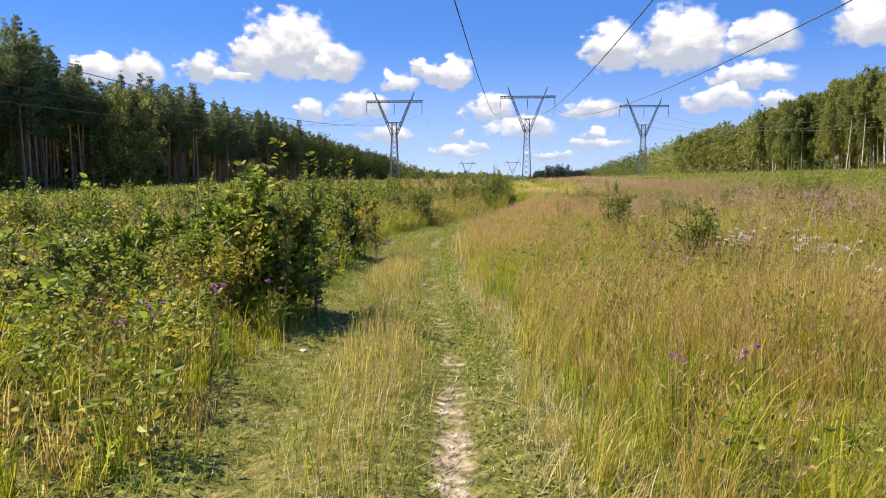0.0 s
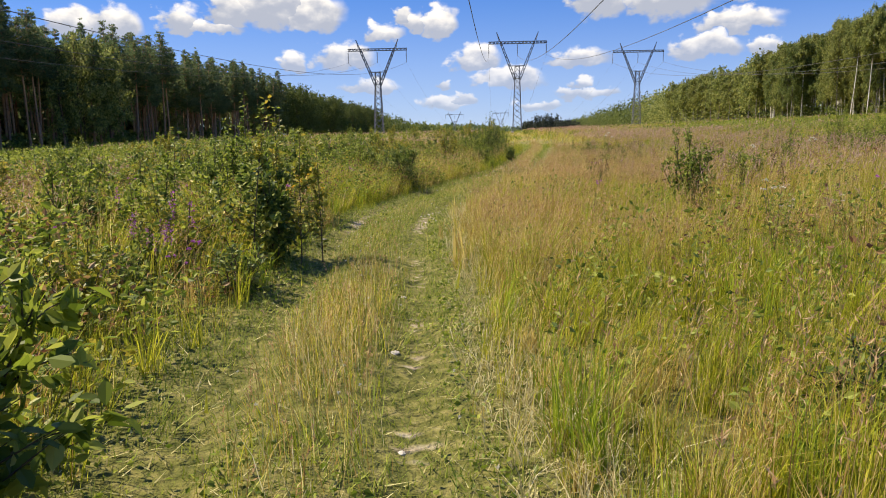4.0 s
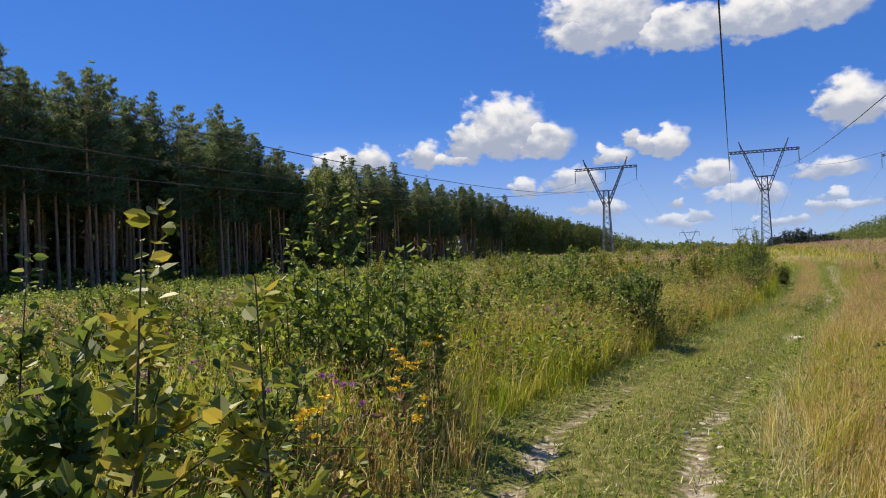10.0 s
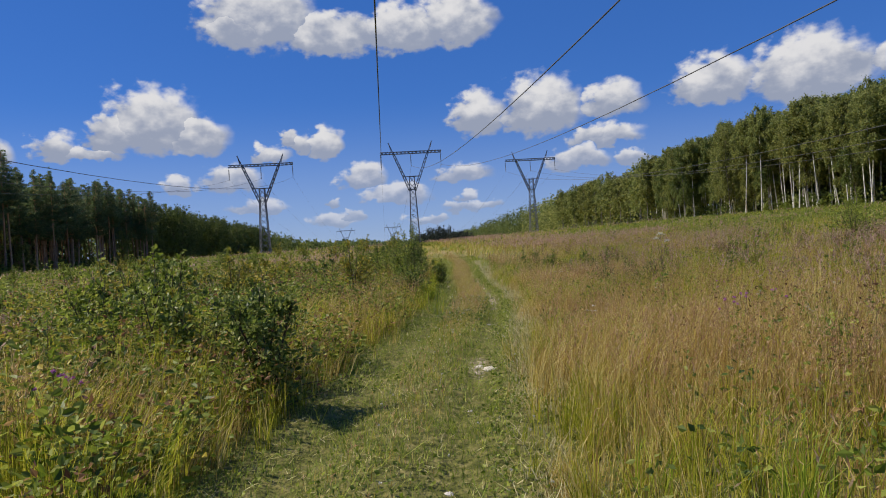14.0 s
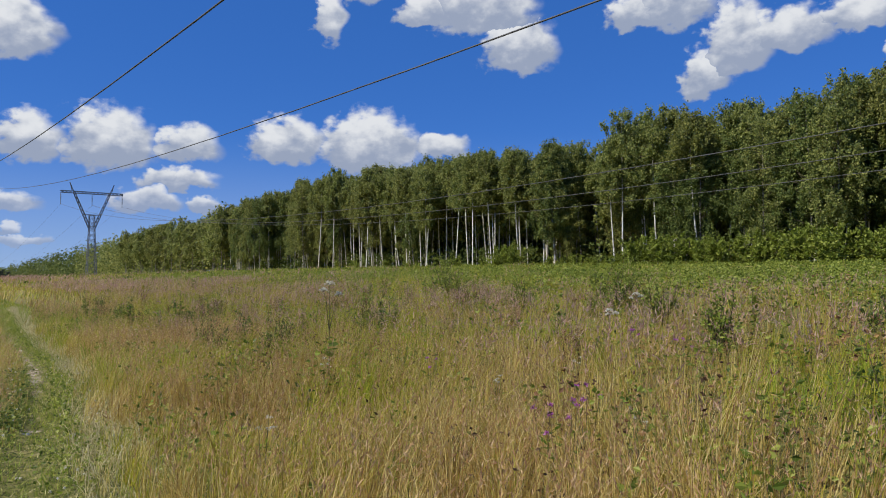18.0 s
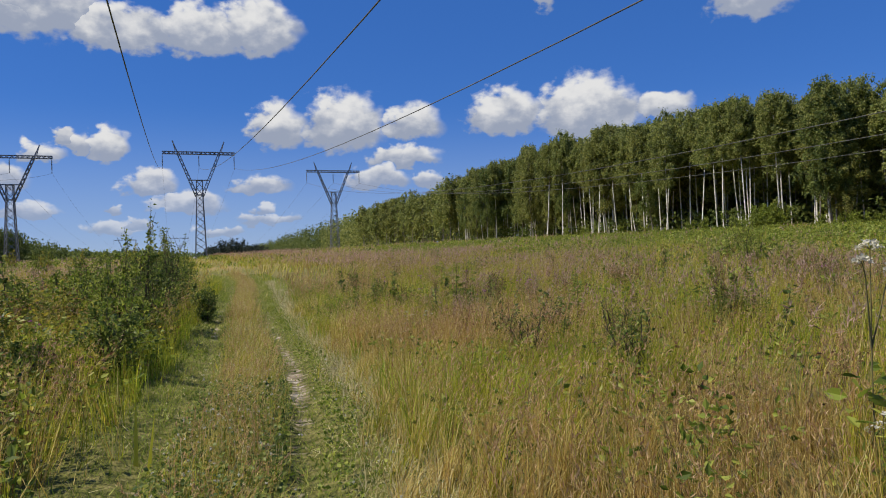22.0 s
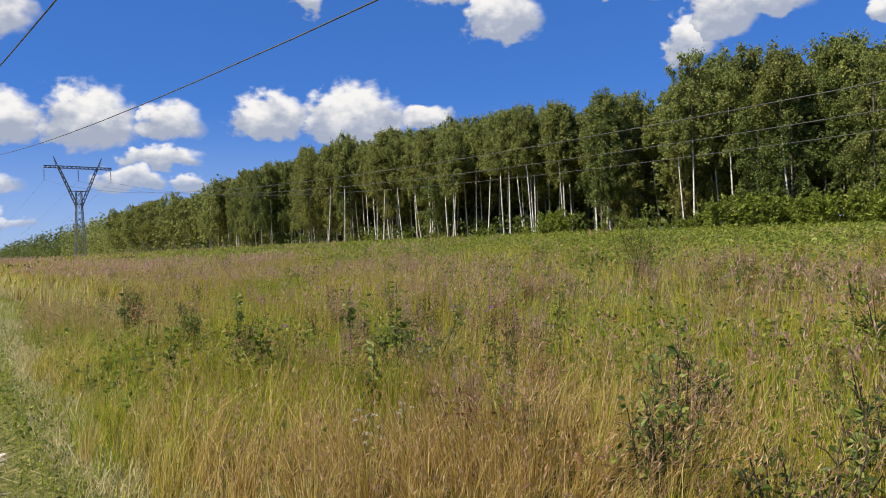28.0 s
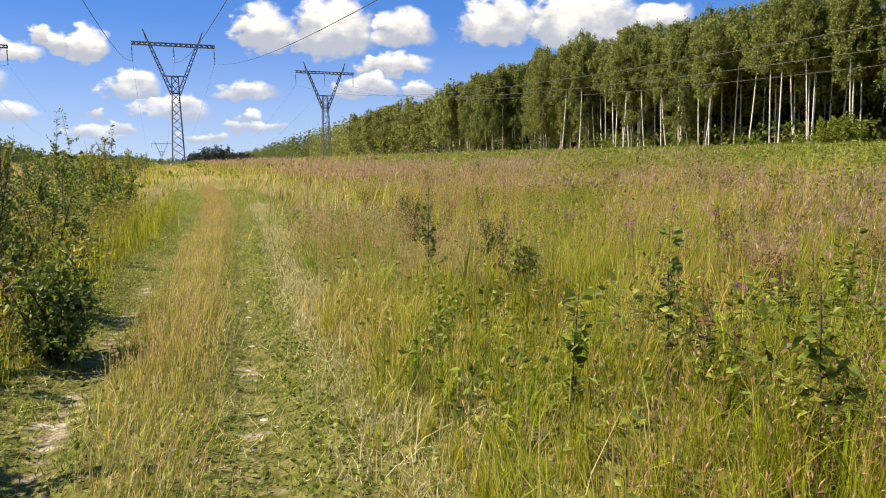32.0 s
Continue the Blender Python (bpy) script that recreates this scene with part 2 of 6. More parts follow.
M = {
    "green": mat("grass green", [(0.13, 0.165, 0.012), (0.34, 0.37, 0.026), (0.62, 0.57, 0.07)], 0.6, 2.0, 0.85, 0.55),
    "gold": mat("grass golden", [(0.27, 0.195, 0.04), (0.57, 0.445, 0.12), (0.82, 0.69, 0.31)], 0.6, 2.0, 0.85, 0.5),
    "rust": mat("grass rust brown", [(0.22, 0.13, 0.038), (0.45, 0.295, 0.095), (0.68, 0.51, 0.21)], 0.7, 2.0, 0.85, 0.5),
    "head": mat("seed heads", [(0.29, 0.155, 0.08), (0.51, 0.32, 0.165), (0.74, 0.54, 0.31)], 0.8, 2.0, 0.8, 0.5),
    "straw": mat("mown straw", [(0.24, 0.21, 0.07), (0.44, 0.40, 0.17), (0.62, 0.57, 0.30)], 0.7, 3.0, 0.8, 0.2),
    "short": mat("short grass", [(0.10, 0.16, 0.018), (0.245, 0.315, 0.04), (0.45, 0.46, 0.10)], 0.65, 2.0, 0.8, 0.35),
    "herb": mat("herb leaves", [(0.075, 0.12, 0.012), (0.20, 0.265, 0.032), (0.41, 0.44, 0.085)], 0.52, 2.0, 0.85, 0.48, spec=0.35),
    "bush": mat("bush leaves", [(0.05, 0.09, 0.018), (0.15, 0.205, 0.036), (0.33, 0.36, 0.085)], 0.5, 1.5, 0.85, 0.45, spec=0.38),
    "sapling": mat("sapling leaves yellowing", [(0.13, 0.16, 0.02), (0.28, 0.29, 0.04), (0.52, 0.40, 0.06)], 0.5, 1.5, 0.85, 0.38, spec=0.35),
    "edge": mat("shrub bright leaves", [(0.09, 0.135, 0.016), (0.205, 0.26, 0.034), (0.34, 0.385, 0.08)], 0.5, 0.8, 0.85, 0.38),
    "pine": mat("pine needles", [(0.068, 0.118, 0.058), (0.17, 0.24, 0.105), (0.31, 0.37, 0.165)], 0.6, 0.6, 0.8, 0.46, tint=(0.72, 0.72, 0.70)),
    "birch": mat("birch leaves", [(0.10, 0.145, 0.038), (0.235, 0.28, 0.078), (0.44, 0.46, 0.15)], 0.55, 0.4, 0.8, 0.5, tint=(0.84, 0.78, 0.70)),
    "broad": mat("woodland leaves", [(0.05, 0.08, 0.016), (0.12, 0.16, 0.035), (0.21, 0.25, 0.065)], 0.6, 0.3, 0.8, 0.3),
    "tuft": mat("tuft blades", [(0.12, 0.19, 0.015), (0.28, 0.38, 0.03), (0.48, 0.52, 0.06)], 0.5, 1.0, 0.7, 0.45),
    "stem": mat("stems", [(0.08, 0.09, 0.03), (0.18, 0.15, 0.07)], 0.8, 4.0, 0.6),
    "twig": mat("twigs", [(0.05, 0.04, 0.025), (0.13, 0.10, 0.07)], 0.85, 6.0, 0.5),
    "white_bark": mat("birch bark", [(0.10, 0.09, 0.08), (0.62, 0.60, 0.56), (0.80, 0.78, 0.74)], 0.7, 2.2, 0.15, bump=0.3),
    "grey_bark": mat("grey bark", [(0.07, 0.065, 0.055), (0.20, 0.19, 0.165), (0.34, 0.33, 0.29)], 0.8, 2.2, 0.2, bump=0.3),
    "steel": mat("galvanised steel", [(0.14, 0.15, 0.17), (0.26, 0.27, 0.29)], 0.55, 0.8, 0.3, metal=0.6, spec=0.4),
    "glass": mat("insulator glass", [(0.10, 0.11, 0.12), (0.24, 0.25, 0.26)], 0.25, 5.0, 0.2, spec=0.6),
    "cable": mat("conductor", [(0.07, 0.07, 0.075), (0.13, 0.13, 0.135)], 0.6, 2.0, 0.0, metal=0.2),
    "concrete": mat("concrete", [(0.28, 0.27, 0.25), (0.42, 0.41, 0.38)], 0.9, 4.0, 0.2, bump=0.3),
    "purple": mat("purple petals", [(0.30, 0.06, 0.28), (0.48, 0.14, 0.46), (0.60, 0.28, 0.56)], 0.6, 5.0, 0.8, 0.3),
    "yellow": mat("yellow petals", [(0.66, 0.40, 0.01), (0.86, 0.58, 0.03)], 0.6, 5.0, 0.8, 0.2),
    "whitef": mat("white petals", [(0.50, 0.48, 0.38), (0.74, 0.72, 0.64)], 0.6, 5.0, 0.8, 0.3),
    "dry": mat("withered heads", [(0.06, 0.035, 0.02), (0.13, 0.08, 0.04), (0.24, 0.15, 0.07)], 0.8, 3.0, 0.8, 0.2),
    "pale": mat("bleached verge grass", [(0.34, 0.28, 0.12), (0.58, 0.51, 0.27), (0.78, 0.71, 0.46)], 0.7, 3.0, 0.85, 0.4),
    "rusty": mat("reddening leaves", [(0.12, 0.055, 0.03), (0.27, 0.15, 0.07), (0.44, 0.28, 0.12)], 0.6, 2.0, 0.85, 0.4),
    "spruce": mat("far spruce", [(0.010, 0.018, 0.012), (0.022, 0.034, 0.02), (0.04, 0.055, 0.03)], 0.7, 0.3, 0.8, 0.1),
    "mauve": mat("mauve seed heads", [(0.29, 0.165, 0.135), (0.48, 0.31, 0.245), (0.68, 0.49, 0.39)], 0.8, 2.0, 0.8, 0.5),
    "stone": mat("pale sandstone", [(0.42, 0.37, 0.30), (0.62, 0.57, 0.50)], 0.9, 9.0, 0.2, bump=0.5),
}


def pine_bark():
    m = mat("pine bark", [(0.16, 0.10, 0.065), (0.38, 0.26, 0.175), (0.52, 0.38, 0.27)], 0.85, 3.0, 0.2, bump=0.6, bump_scale=9.0, tint=(0.62, 0.50, 0.42))
    nt = m.node_tree
    n, l = nt.nodes, nt.links
    tc = n.new("ShaderNodeTexCoord")
    sep = n.new("ShaderNodeSeparateXYZ")
    l.new(tc.outputs["Object"], sep.inputs[0])
    r = n.new("ShaderNodeMapRange")
    r.inputs[1].default_value, r.inputs[2].default_value = 6.0, 13.0
    l.new(sep.outputs[2], r.inputs[0])
    mx = n.new("ShaderNodeMix")
    mx.data_type = "RGBA"
    l.new(r.outputs[0], mx.inputs[0])
    src = n["Principled BSDF"].inputs["Base Color"].links[0].from_socket
    l.new(src, mx.inputs[6])
    mx.inputs[7].default_value = (0.55, 0.30, 0.16, 1)
    l.new(mx.outputs[2], n["Principled BSDF"].inputs["Base Color"])
    return m


M["pine_bark"] = pine_bark()


def ground_mat():
    m = bpy.data.materials.new("meadow ground")
    m.use_nodes = True
    n, l = m.node_tree.nodes, m.node_tree.links
    bsdf = n["Principled BSDF"]
    geo = n.new("ShaderNodeNewGeometry")

    def noise_at(sc, det=6.0):
        x = n.new("ShaderNodeTexNoise")
        x.inputs["Scale"].default_value, x.inputs["Detail"].default_value = sc, det
        l.new(geo.outputs["Position"], x.inputs["Vector"])
        return x.outputs["Fac"]

    def ramp(fac, stops):
        r = n.new("ShaderNodeValToRGB")
        el = r.color_ramp.elements
        while len(el) < len(stops):
            el.new(0.5)
        for e, (p, c) in zip(el, stops):
            e.position, e.color = p, (*c, 1)
        l.new(fac, r.inputs[0])
        return r.outputs[0]

    def mix(f, a, b):
        x = n.new("ShaderNodeMix")
        x.data_type = "RGBA"
        l.new(f, x.inputs[0]), l.new(a, x.inputs[6]), l.new(b, x.inputs[7])
        return x.outputs[2]

    turf = ramp(noise_at(9.0), [(0.3, (0.055, 0.065, 0.014)), (0.5, (0.13, 0.13, 0.035)), (0.7, (0.24, 0.21, 0.08))])
    far = ramp(noise_at(0.05), [(0.38, (0.17, 0.18, 0.04)), (0.55, (0.29, 0.23, 0.09)), (0.68, (0.34, 0.23, 0.12))])
    soil = ramp(noise_at(7.0, 10.0), [(0.3, (0.16, 0.12, 0.08)), (0.5, (0.36, 0.29, 0.21)), (0.68, (0.58, 0.51, 0.41))])
    at = n.new("ShaderNodeAttribute")
    at.attribute_name = "rut"
    af = n.new("ShaderNodeAttribute")
    af.attribute_name = "far"
    # bare soil shows in broken patches along the wheel ruts
    ad = n.new("ShaderNodeMath")
    ad.operation = "MULTIPLY_ADD"
    l.new(noise_at(1.3, 5.0), ad.inputs[0])
    ad.inputs[1].default_value = 1.6
    wave = n.new("ShaderNodeTexWave")
    wave.bands_direction = "Y"
    wave.inputs["Scale"].default_value, wave.inputs["Distortion"].default_value, wave.inputs["Detail"].default_value, wave.inputs["Detail Scale"].default_value = 1.7, 6.0, 4.0, 2.0
    l.new(geo.outputs["Position"], wave.inputs["Vector"])
    bars = n.new("ShaderNodeMath")
    bars.operation = "MULTIPLY_ADD"
    l.new(wave.outputs["Fac"], bars.inputs[0])
    bars.inputs[1].default_value = 0.28
    l.new(at.outputs["Fac"], bars.inputs[2])
    l.new(bars.outputs[0], ad.inputs[2])
    mr = n.new("ShaderNodeMapRange")
    mr.inputs[1].default_value, mr.inputs[2].default_value = 1.56, 1.86
    l.new(ad.outputs[0], mr.inputs[0])
    c = mix(af.outputs["Fac"], turf, far)
    c = mix(mr.outputs[0], c, soil)
    l.new(c, bsdf.inputs["Base Color"])
    bsdf.inputs["Roughness"].default_value = 0.95
    bsdf.inputs["Specular IOR Level"].default_value = 0.15
    b = n.new("ShaderNodeBump")
    b.inputs["Strength"].default_value, b.inputs["Distance"].default_value = 1.0, 0.05
    tread = n.new("ShaderNodeMath")
    tread.operation = "MULTIPLY_ADD"
    l.new(wave.outputs["Fac"], tread.inputs[0])
    l.new(at.outputs["Fac"], tread.inputs[1])
    l.new(noise_at(22.0, 10.0), tread.inputs[2])
    l.new(tread.outputs[0], b.inputs["Height"])
    l.new(b.outputs[0], bsdf.inputs["Normal"])
    return m


M["ground"] = ground_mat()

# ---- the plan: y runs along the cutting, the track winds from (1.4, 0) to beyond y = 150 ----
RNG = np.random.default_rng(7)
TRACK = [(-30, 5.2), (0, 1.15), (5, 0.5), (9.7, -0.1), (12.6, -0.66), (16, -1.08), (18.8, -1.52), (22, -1.78), (25.5, -1.35), (30, -0.76), (34.5, -0.06), (38, 0.38), (41, 0.64), (45, 0.82), (48, 0.93), (54, 1.3), (60, 1.75), (68, 2.1), (78, 2.0), (90, 1.6), (120, 0.6), (200, -3.0), (3000, -90.0)]
GAUGE = 0.58          # half the distance between the two ruts
LINE_TURN = 1.9       # the power lines run this many degrees to the left of y


def track_x(y):
    ys, xs = zip(*TRACK)
    return np.interp(y, ys, xs)


def lump(x, y, s, seed=0.0):
    """Cheap smooth noise from crossed sines, -1 to 1."""
    x, y = np.asarray(x) / s, np.asarray(y) / s
    return (np.sin(x * 1.7 + 1.3 * np.sin(y * 1.1 + seed) + seed) + np.sin(y * 1.9 + 1.7 * np.sin(x * 0.8 - seed) + 2.1 * seed) + 0.6 * np.sin((x + y) * 2.7 + seed * 3.1)) / 2.6


def rut(x, y):
    d = np.abs(np.abs(np.asarray(x) - track_x(y)) - GAUGE)
    return np.exp(-((d / 0.17) ** 2))


def worn(x, y):
    """How bare the ruts are along the track; the right rut is barer."""
    right = np.interp(y, [0, 7, 11, 14, 17, 19.5, 21, 23, 25, 28.8, 29.3, 30.2, 31, 37, 40, 42, 47, 54, 70], [1, 1, 0.55, 0.7, 0.5, 0.5, 1, 1, 0.3, 0.4, 1.15, 1.15, 0.3, 0.55, 1.1, 0.8, 0.6, 0.4, 0.3])
    left = np.interp(y, [0, 7, 9, 12, 18, 21, 23, 25, 38, 41, 49, 54, 70], [0.45, 0.55, 0.6, 0.4, 0.4, 0.95, 0.9, 0.3, 0.3, 0.5, 0.85, 0.6, 0.3])
    return np.where(x > track_x(y), right, left)


def ground_z(x, y):
    x, y = np.asarray(x, float), np.asarray(y, float)
    d = x - track_x(np.clip(y, -30, 220))
    right = 0.045 * np.clip(d - 3.0, 0, 62) * (1 - 0.3 * np.clip((y - 90) / 120, 0, 1))
    left = -0.012 * np.clip(-d - 3, 0, 60)
    rise = 0.0135 * np.clip(y - 46, 0, 115)
    bumps = 0.10 * lump(x, y, 6.0, 1.0) * np.clip((np.abs(d) - 1.5) / 3, 0, 1) + 0.02 * lump(x, y, 0.9, 2.0)
    near = np.clip((160 - y) / 40, 0, 1)
    rise = rise - 5.0 * np.clip((y - 230) / 200, 0, 1) * np.clip((62 - np.abs(x)) / 20, 0, 1)
    return right + left + rise + bumps - 0.06 * rut(x, y) * near + 0.03 * np.exp(-((d / 0.3) ** 2)) * near


def mesh_from(name, verts, faces_flat, sizes, material, smooth=False):
    me = bpy.data.meshes.new(name)
    verts = np.ascontiguousarray(verts, dtype=np.float32)
    sizes = np.asarray(sizes, dtype=np.int32)
    me.vertices.add(len(verts))
    me.vertices.foreach_set("co", verts.ravel())
    me.loops.add(len(faces_flat))
    me.loops.foreach_set("vertex_index", np.asarray(faces_flat, dtype=np.int32))
    me.polygons.add(len(sizes))
    starts = np.concatenate([[0], np.cumsum(sizes)[:-1]]).astype(np.int32)
    me.polygons.foreach_set("loop_start", starts)
    me.polygons.foreach_set("use_smooth", np.full(len(sizes), smooth))
    mats = material if isinstance(material, (list, tuple)) else [material]
    for m in mats:
        me.materials.append(m)
    me.update(calc_edges=True)
    return me


def make_ground():
    xs = np.unique(np.concatenate([np.arange(-7, 8, 0.14), np.arange(-80, -7, 1.5), np.arange(8, 80, 1.5), -np.geomspace(80, 2600, 26), np.geomspace(80, 2600, 26)]))
    ys = np.unique(np.concatenate([np.arange(0, 56, 0.26), np.arange(-40, 0, 2.0), np.arange(56, 220, 1.6), np.geomspace(220, 3600, 30), -np.geomspace(40, 1500, 16)]))
    X, Y = np.meshgrid(xs, ys)
    v = np.stack([X, Y, ground_z(X, Y)], -1).reshape(-1, 3)
    nx, ny = len(xs), len(ys)
    i = (np.arange(ny - 1)[:, None] * nx + np.arange(nx - 1)).ravel()
    f = np.stack([i, i + 1, i + nx + 1, i + nx], -1)
    me = mesh_from("ground", v, f.ravel(), np.full(len(f), 4), M["ground"], True)
    a = me.attributes.new("rut", "FLOAT", "POINT")
    a.data.foreach_set("value", (rut(v[:, 0], v[:, 1]) * worn(v[:, 0], v[:, 1])).astype(np.float32))
    b = me.attributes.new("far", "FLOAT", "POINT")
    dist = np.maximum(np.abs(v[:, 0]) - 15, np.maximum(v[:, 1] - 60, -v[:, 1]))
    b.data.foreach_set("value", np.clip(dist / 40, 0, 1).astype(np.float32))
    tagged(new("ground", me), "dry summer meadow ground with a two-rut sandy track", "ground", kind="structure")


make_ground()


# ---- helpers for parts ----
def part(name, me, parent, label=""):
    ob = new(name, me)
    ob.parent = parent
    if name in ("flower_head", "foliage", "branchwork", "crown", "limb_work"):
        ob["kind"] = "stuff"
    if label:
        ob["label"] = label
    return ob


def tube(pts, radii, sides=7):
    """Verts and quads of a tapered tube along points."""
    pts = np.asarray(pts, float)
    d = np.gradient(pts, axis=0)
    d /= np.linalg.norm(d, axis=1)[:, None] + 1e-9
    up = np.where(np.abs(d[:, 2:3]) > 0.9, [[1.0, 0, 0]], [[0, 0, 1.0]])
    a = np.cross(d, up)
    a /= np.linalg.norm(a, axis=1)[:, None]
    b = np.cross(d, a)
    th = np.linspace(0, 2 * np.pi, sides, endpoint=False)
    ring = np.cos(th)[None, :, None] * a[:, None] + np.sin(th)[None, :, None] * b[:, None]
    v = pts[:, None] + ring * np.asarray(radii)[:, None, None]
    k = len(pts)
    i = np.arange(k - 1)[:, None] * sides + np.arange(sides)
    j = np.arange(k - 1)[:, None] * sides + (np.arange(sides) + 1) % sides
    f = np.stack([i, j, j + sides, i + sides], -1).reshape(-1, 4)
    return v.reshape(-1, 3), f


def join(pieces):
    vs, fs, o = [], [], 0
    for v, f in pieces:
        vs.append(v)
        fs.append(f + o)
        o += len(v)
    return np.concatenate(vs), np.concatenate(fs)


def quad_mesh(name, v, f, material, smooth=False):
    return mesh_from(name, v, f.ravel(), np.full(len(f), f.shape[1]), material, smooth)


def unit(v):
    return v / (np.linalg.norm(v, axis=-1, keepdims=True) + 1e-9)


def leaves(p, axis, size, aspect, rng, fold=0.25):
    """Pointed leaves (two bent triangles pairs: base, two sides, tip) at p, along axis. Returns verts, quads."""
    n = len(p)
    axis = unit(axis)
    side = unit(np.cross(axis, unit(rng.normal(size=(n, 3)))))
    nor = np.cross(axis, side)
    s = np.broadcast_to(np.asarray(size, float), (n,))[:, None]
    b = p
    l = p + axis * s * 0.45 + side * s * aspect * 0.5 + nor * s * fold * 0.3
    r = p + axis * s * 0.45 - side * s * aspect * 0.5 + nor * s * fold * 0.3
    t = p + axis * s - nor * s * fold * 0.25
    v = np.stack([b, r, t, l], 1).reshape(-1, 3)
    f = np.arange(4 * n).reshape(-1, 4)
    return v, f


def combed(x, y, h):
    """Wind-blown lean shared by neighbouring blades."""
    return h * (0.10 + 0.26 * lump(x, y, 1.1, 31.0) + 0.14 * lump(x, y, 0.37, 33.0)), h * (0.26 * lump(x, y, 1.3, 37.0) + 0.14 * lump(x, y, 0.41, 39.0))


def tussocks(x, y, cell, pull, rng):
    """Draws part of the blades together into tussocks."""
    xr, yr = 0.83 * x + 0.56 * y, 0.83 * y - 0.56 * x
    j = np.floor(yr / cell)
    i = np.floor(xr / cell + 0.37 * j)
    a = np.sin(i * 127.1 + j * 311.7) * 43758.5
    b = np.sin(i * 269.5 + j * 183.3) * 43758.5
    cx, cy = (i - 0.37 * j + a - np.floor(a)) * cell, (j + b - np.floor(b)) * cell
    k = pull * (rng.random(len(x)) < 0.7)
    dx, dy = (cx - xr) * k, (cy - yr) * k
    own = np.sin(i * 78.2 + j * 37.7) * 15731.7
    return x + 0.83 * dx - 0.56 * dy, y + 0.56 * dx + 0.83 * dy, own - np.floor(own)


def blades(x, y, z, h, w, rng, lean=0.35, droop=0.25):
    """Grass blades of one bent quad and a tip. Returns verts, flat faces, sizes."""
    n = len(x)
    th = rng.uniform(0, 2 * np.pi, n)
    fw = rng.uniform(0, 2 * np.pi, n)
    ln = np.abs(rng.normal(0, lean, n)) * h
    cx, cy = combed(x, y, h)
    dx, dy = np.cos(th) * ln + cx, np.sin(th) * ln + cy
    sx, sy = np.cos(fw) * w * 0.5, np.sin(fw) * w * 0.5
    b = np.stack([x, y, z - 0.02], 1)
    s = np.stack([sx, sy, 0 * sx], 1)
    mid = b + np.stack([dx * 0.4, dy * 0.4, h * 0.58], 1)
    tip = b + np.stack([dx, dy, h * (1 - droop * rng.random(n))], 1)
    v = np.stack([b - s, b + s, mid + s * 0.8, mid - s * 0.8, tip], 1).reshape(-1, 3)
    i = np.arange(n)[:, None] * 5
    f = np.concatenate([i + [0, 1, 2, 3], i + [3, 2, 4]], 1).ravel()
    return v, f, np.tile([4, 3], n)


def spikes(x, y, z, h, w, rng, lean=0.35):
    """Single-triangle blades for grass farther off."""
    n = len(x)
    th, fw = rng.uniform(0, 2 * np.pi, n), rng.uniform(0, 2 * np.pi, n)
    ln = np.abs(rng.normal(0, lean, n)) * h
    b = np.stack([x, y, z - 0.02], 1)
    sd = np.stack([np.cos(fw), np.sin(fw), 0 * fw], 1) * (w * 0.5)[:, None]
    cx, cy = combed(x, y, h)
    tip = b + np.stack([np.cos(th) * ln + cx, np.sin(th) * ln + cy, h], 1)
    v = np.stack([b - sd, b + sd, tip], 1).reshape(-1, 3)
    return v, np.arange(3 * n), np.full(n, 3)


def full_leaves(p, axis, size, aspect, rng, fold=0.35):
    """Oval leaves folded along the midrib, two quads each, for plants close to the track."""
    n = len(p)
    axis = unit(axis)
    side = unit(np.cross(axis, unit(rng.normal(size=(n, 3)) + [0, 0, 1.2])))
    nor = np.cross(side, axis)
    s = np.broadcast_to(np.asarray(size, float), (n,))[:, None]
    w = side * s * aspect * 0.5
    up = nor * s * fold * 0.22
    curl = nor * s * rng.uniform(-0.25, 0.05, (n, 1))
    b, t = p, p + axis * s + curl
    r1, r2 = p + axis * s * 0.28 + w * 0.9 + up, p + axis * s * 0.66 + w * 0.85 + up + curl * 0.5
    l1, l2 = p + axis * s * 0.28 - w * 0.9 + up, p + axis * s * 0.66 - w * 0.85 + up + curl * 0.5
    v = np.stack([b, r1, r2, t, l2, l1], 1).reshape(-1, 3)
    i = np.arange(n)[:, None] * 6
    f = np.concatenate([i + [0, 1, 2, 3], i + [0, 3, 4, 5]], 1).reshape(-1, 4)
    return v, f


# ---- power lines ----
def beam(a, b, w):
    """A square bar from a to b."""
    a, b = np.asarray(a, float), np.asarray(b, float)
    d = unit(b - a)
    u = unit(np.cross(d, [0.3, 0.9, 0.2] if abs(d[2]) > 0.9 else [0, 0, 1.0]))
    v = np.cross(d, u)
    c = [u + v, v - u, -u - v, u - v]
    p = np.array([a + k * w / 2 for k in c] + [b + k * w / 2 for k in c])
    f = np.array([[0, 1, 5, 4], [1, 2, 6, 5], [2, 3, 7, 6], [3, 0, 4, 7], [3, 2, 1, 0], [4, 5, 6, 7]])
    return p, f


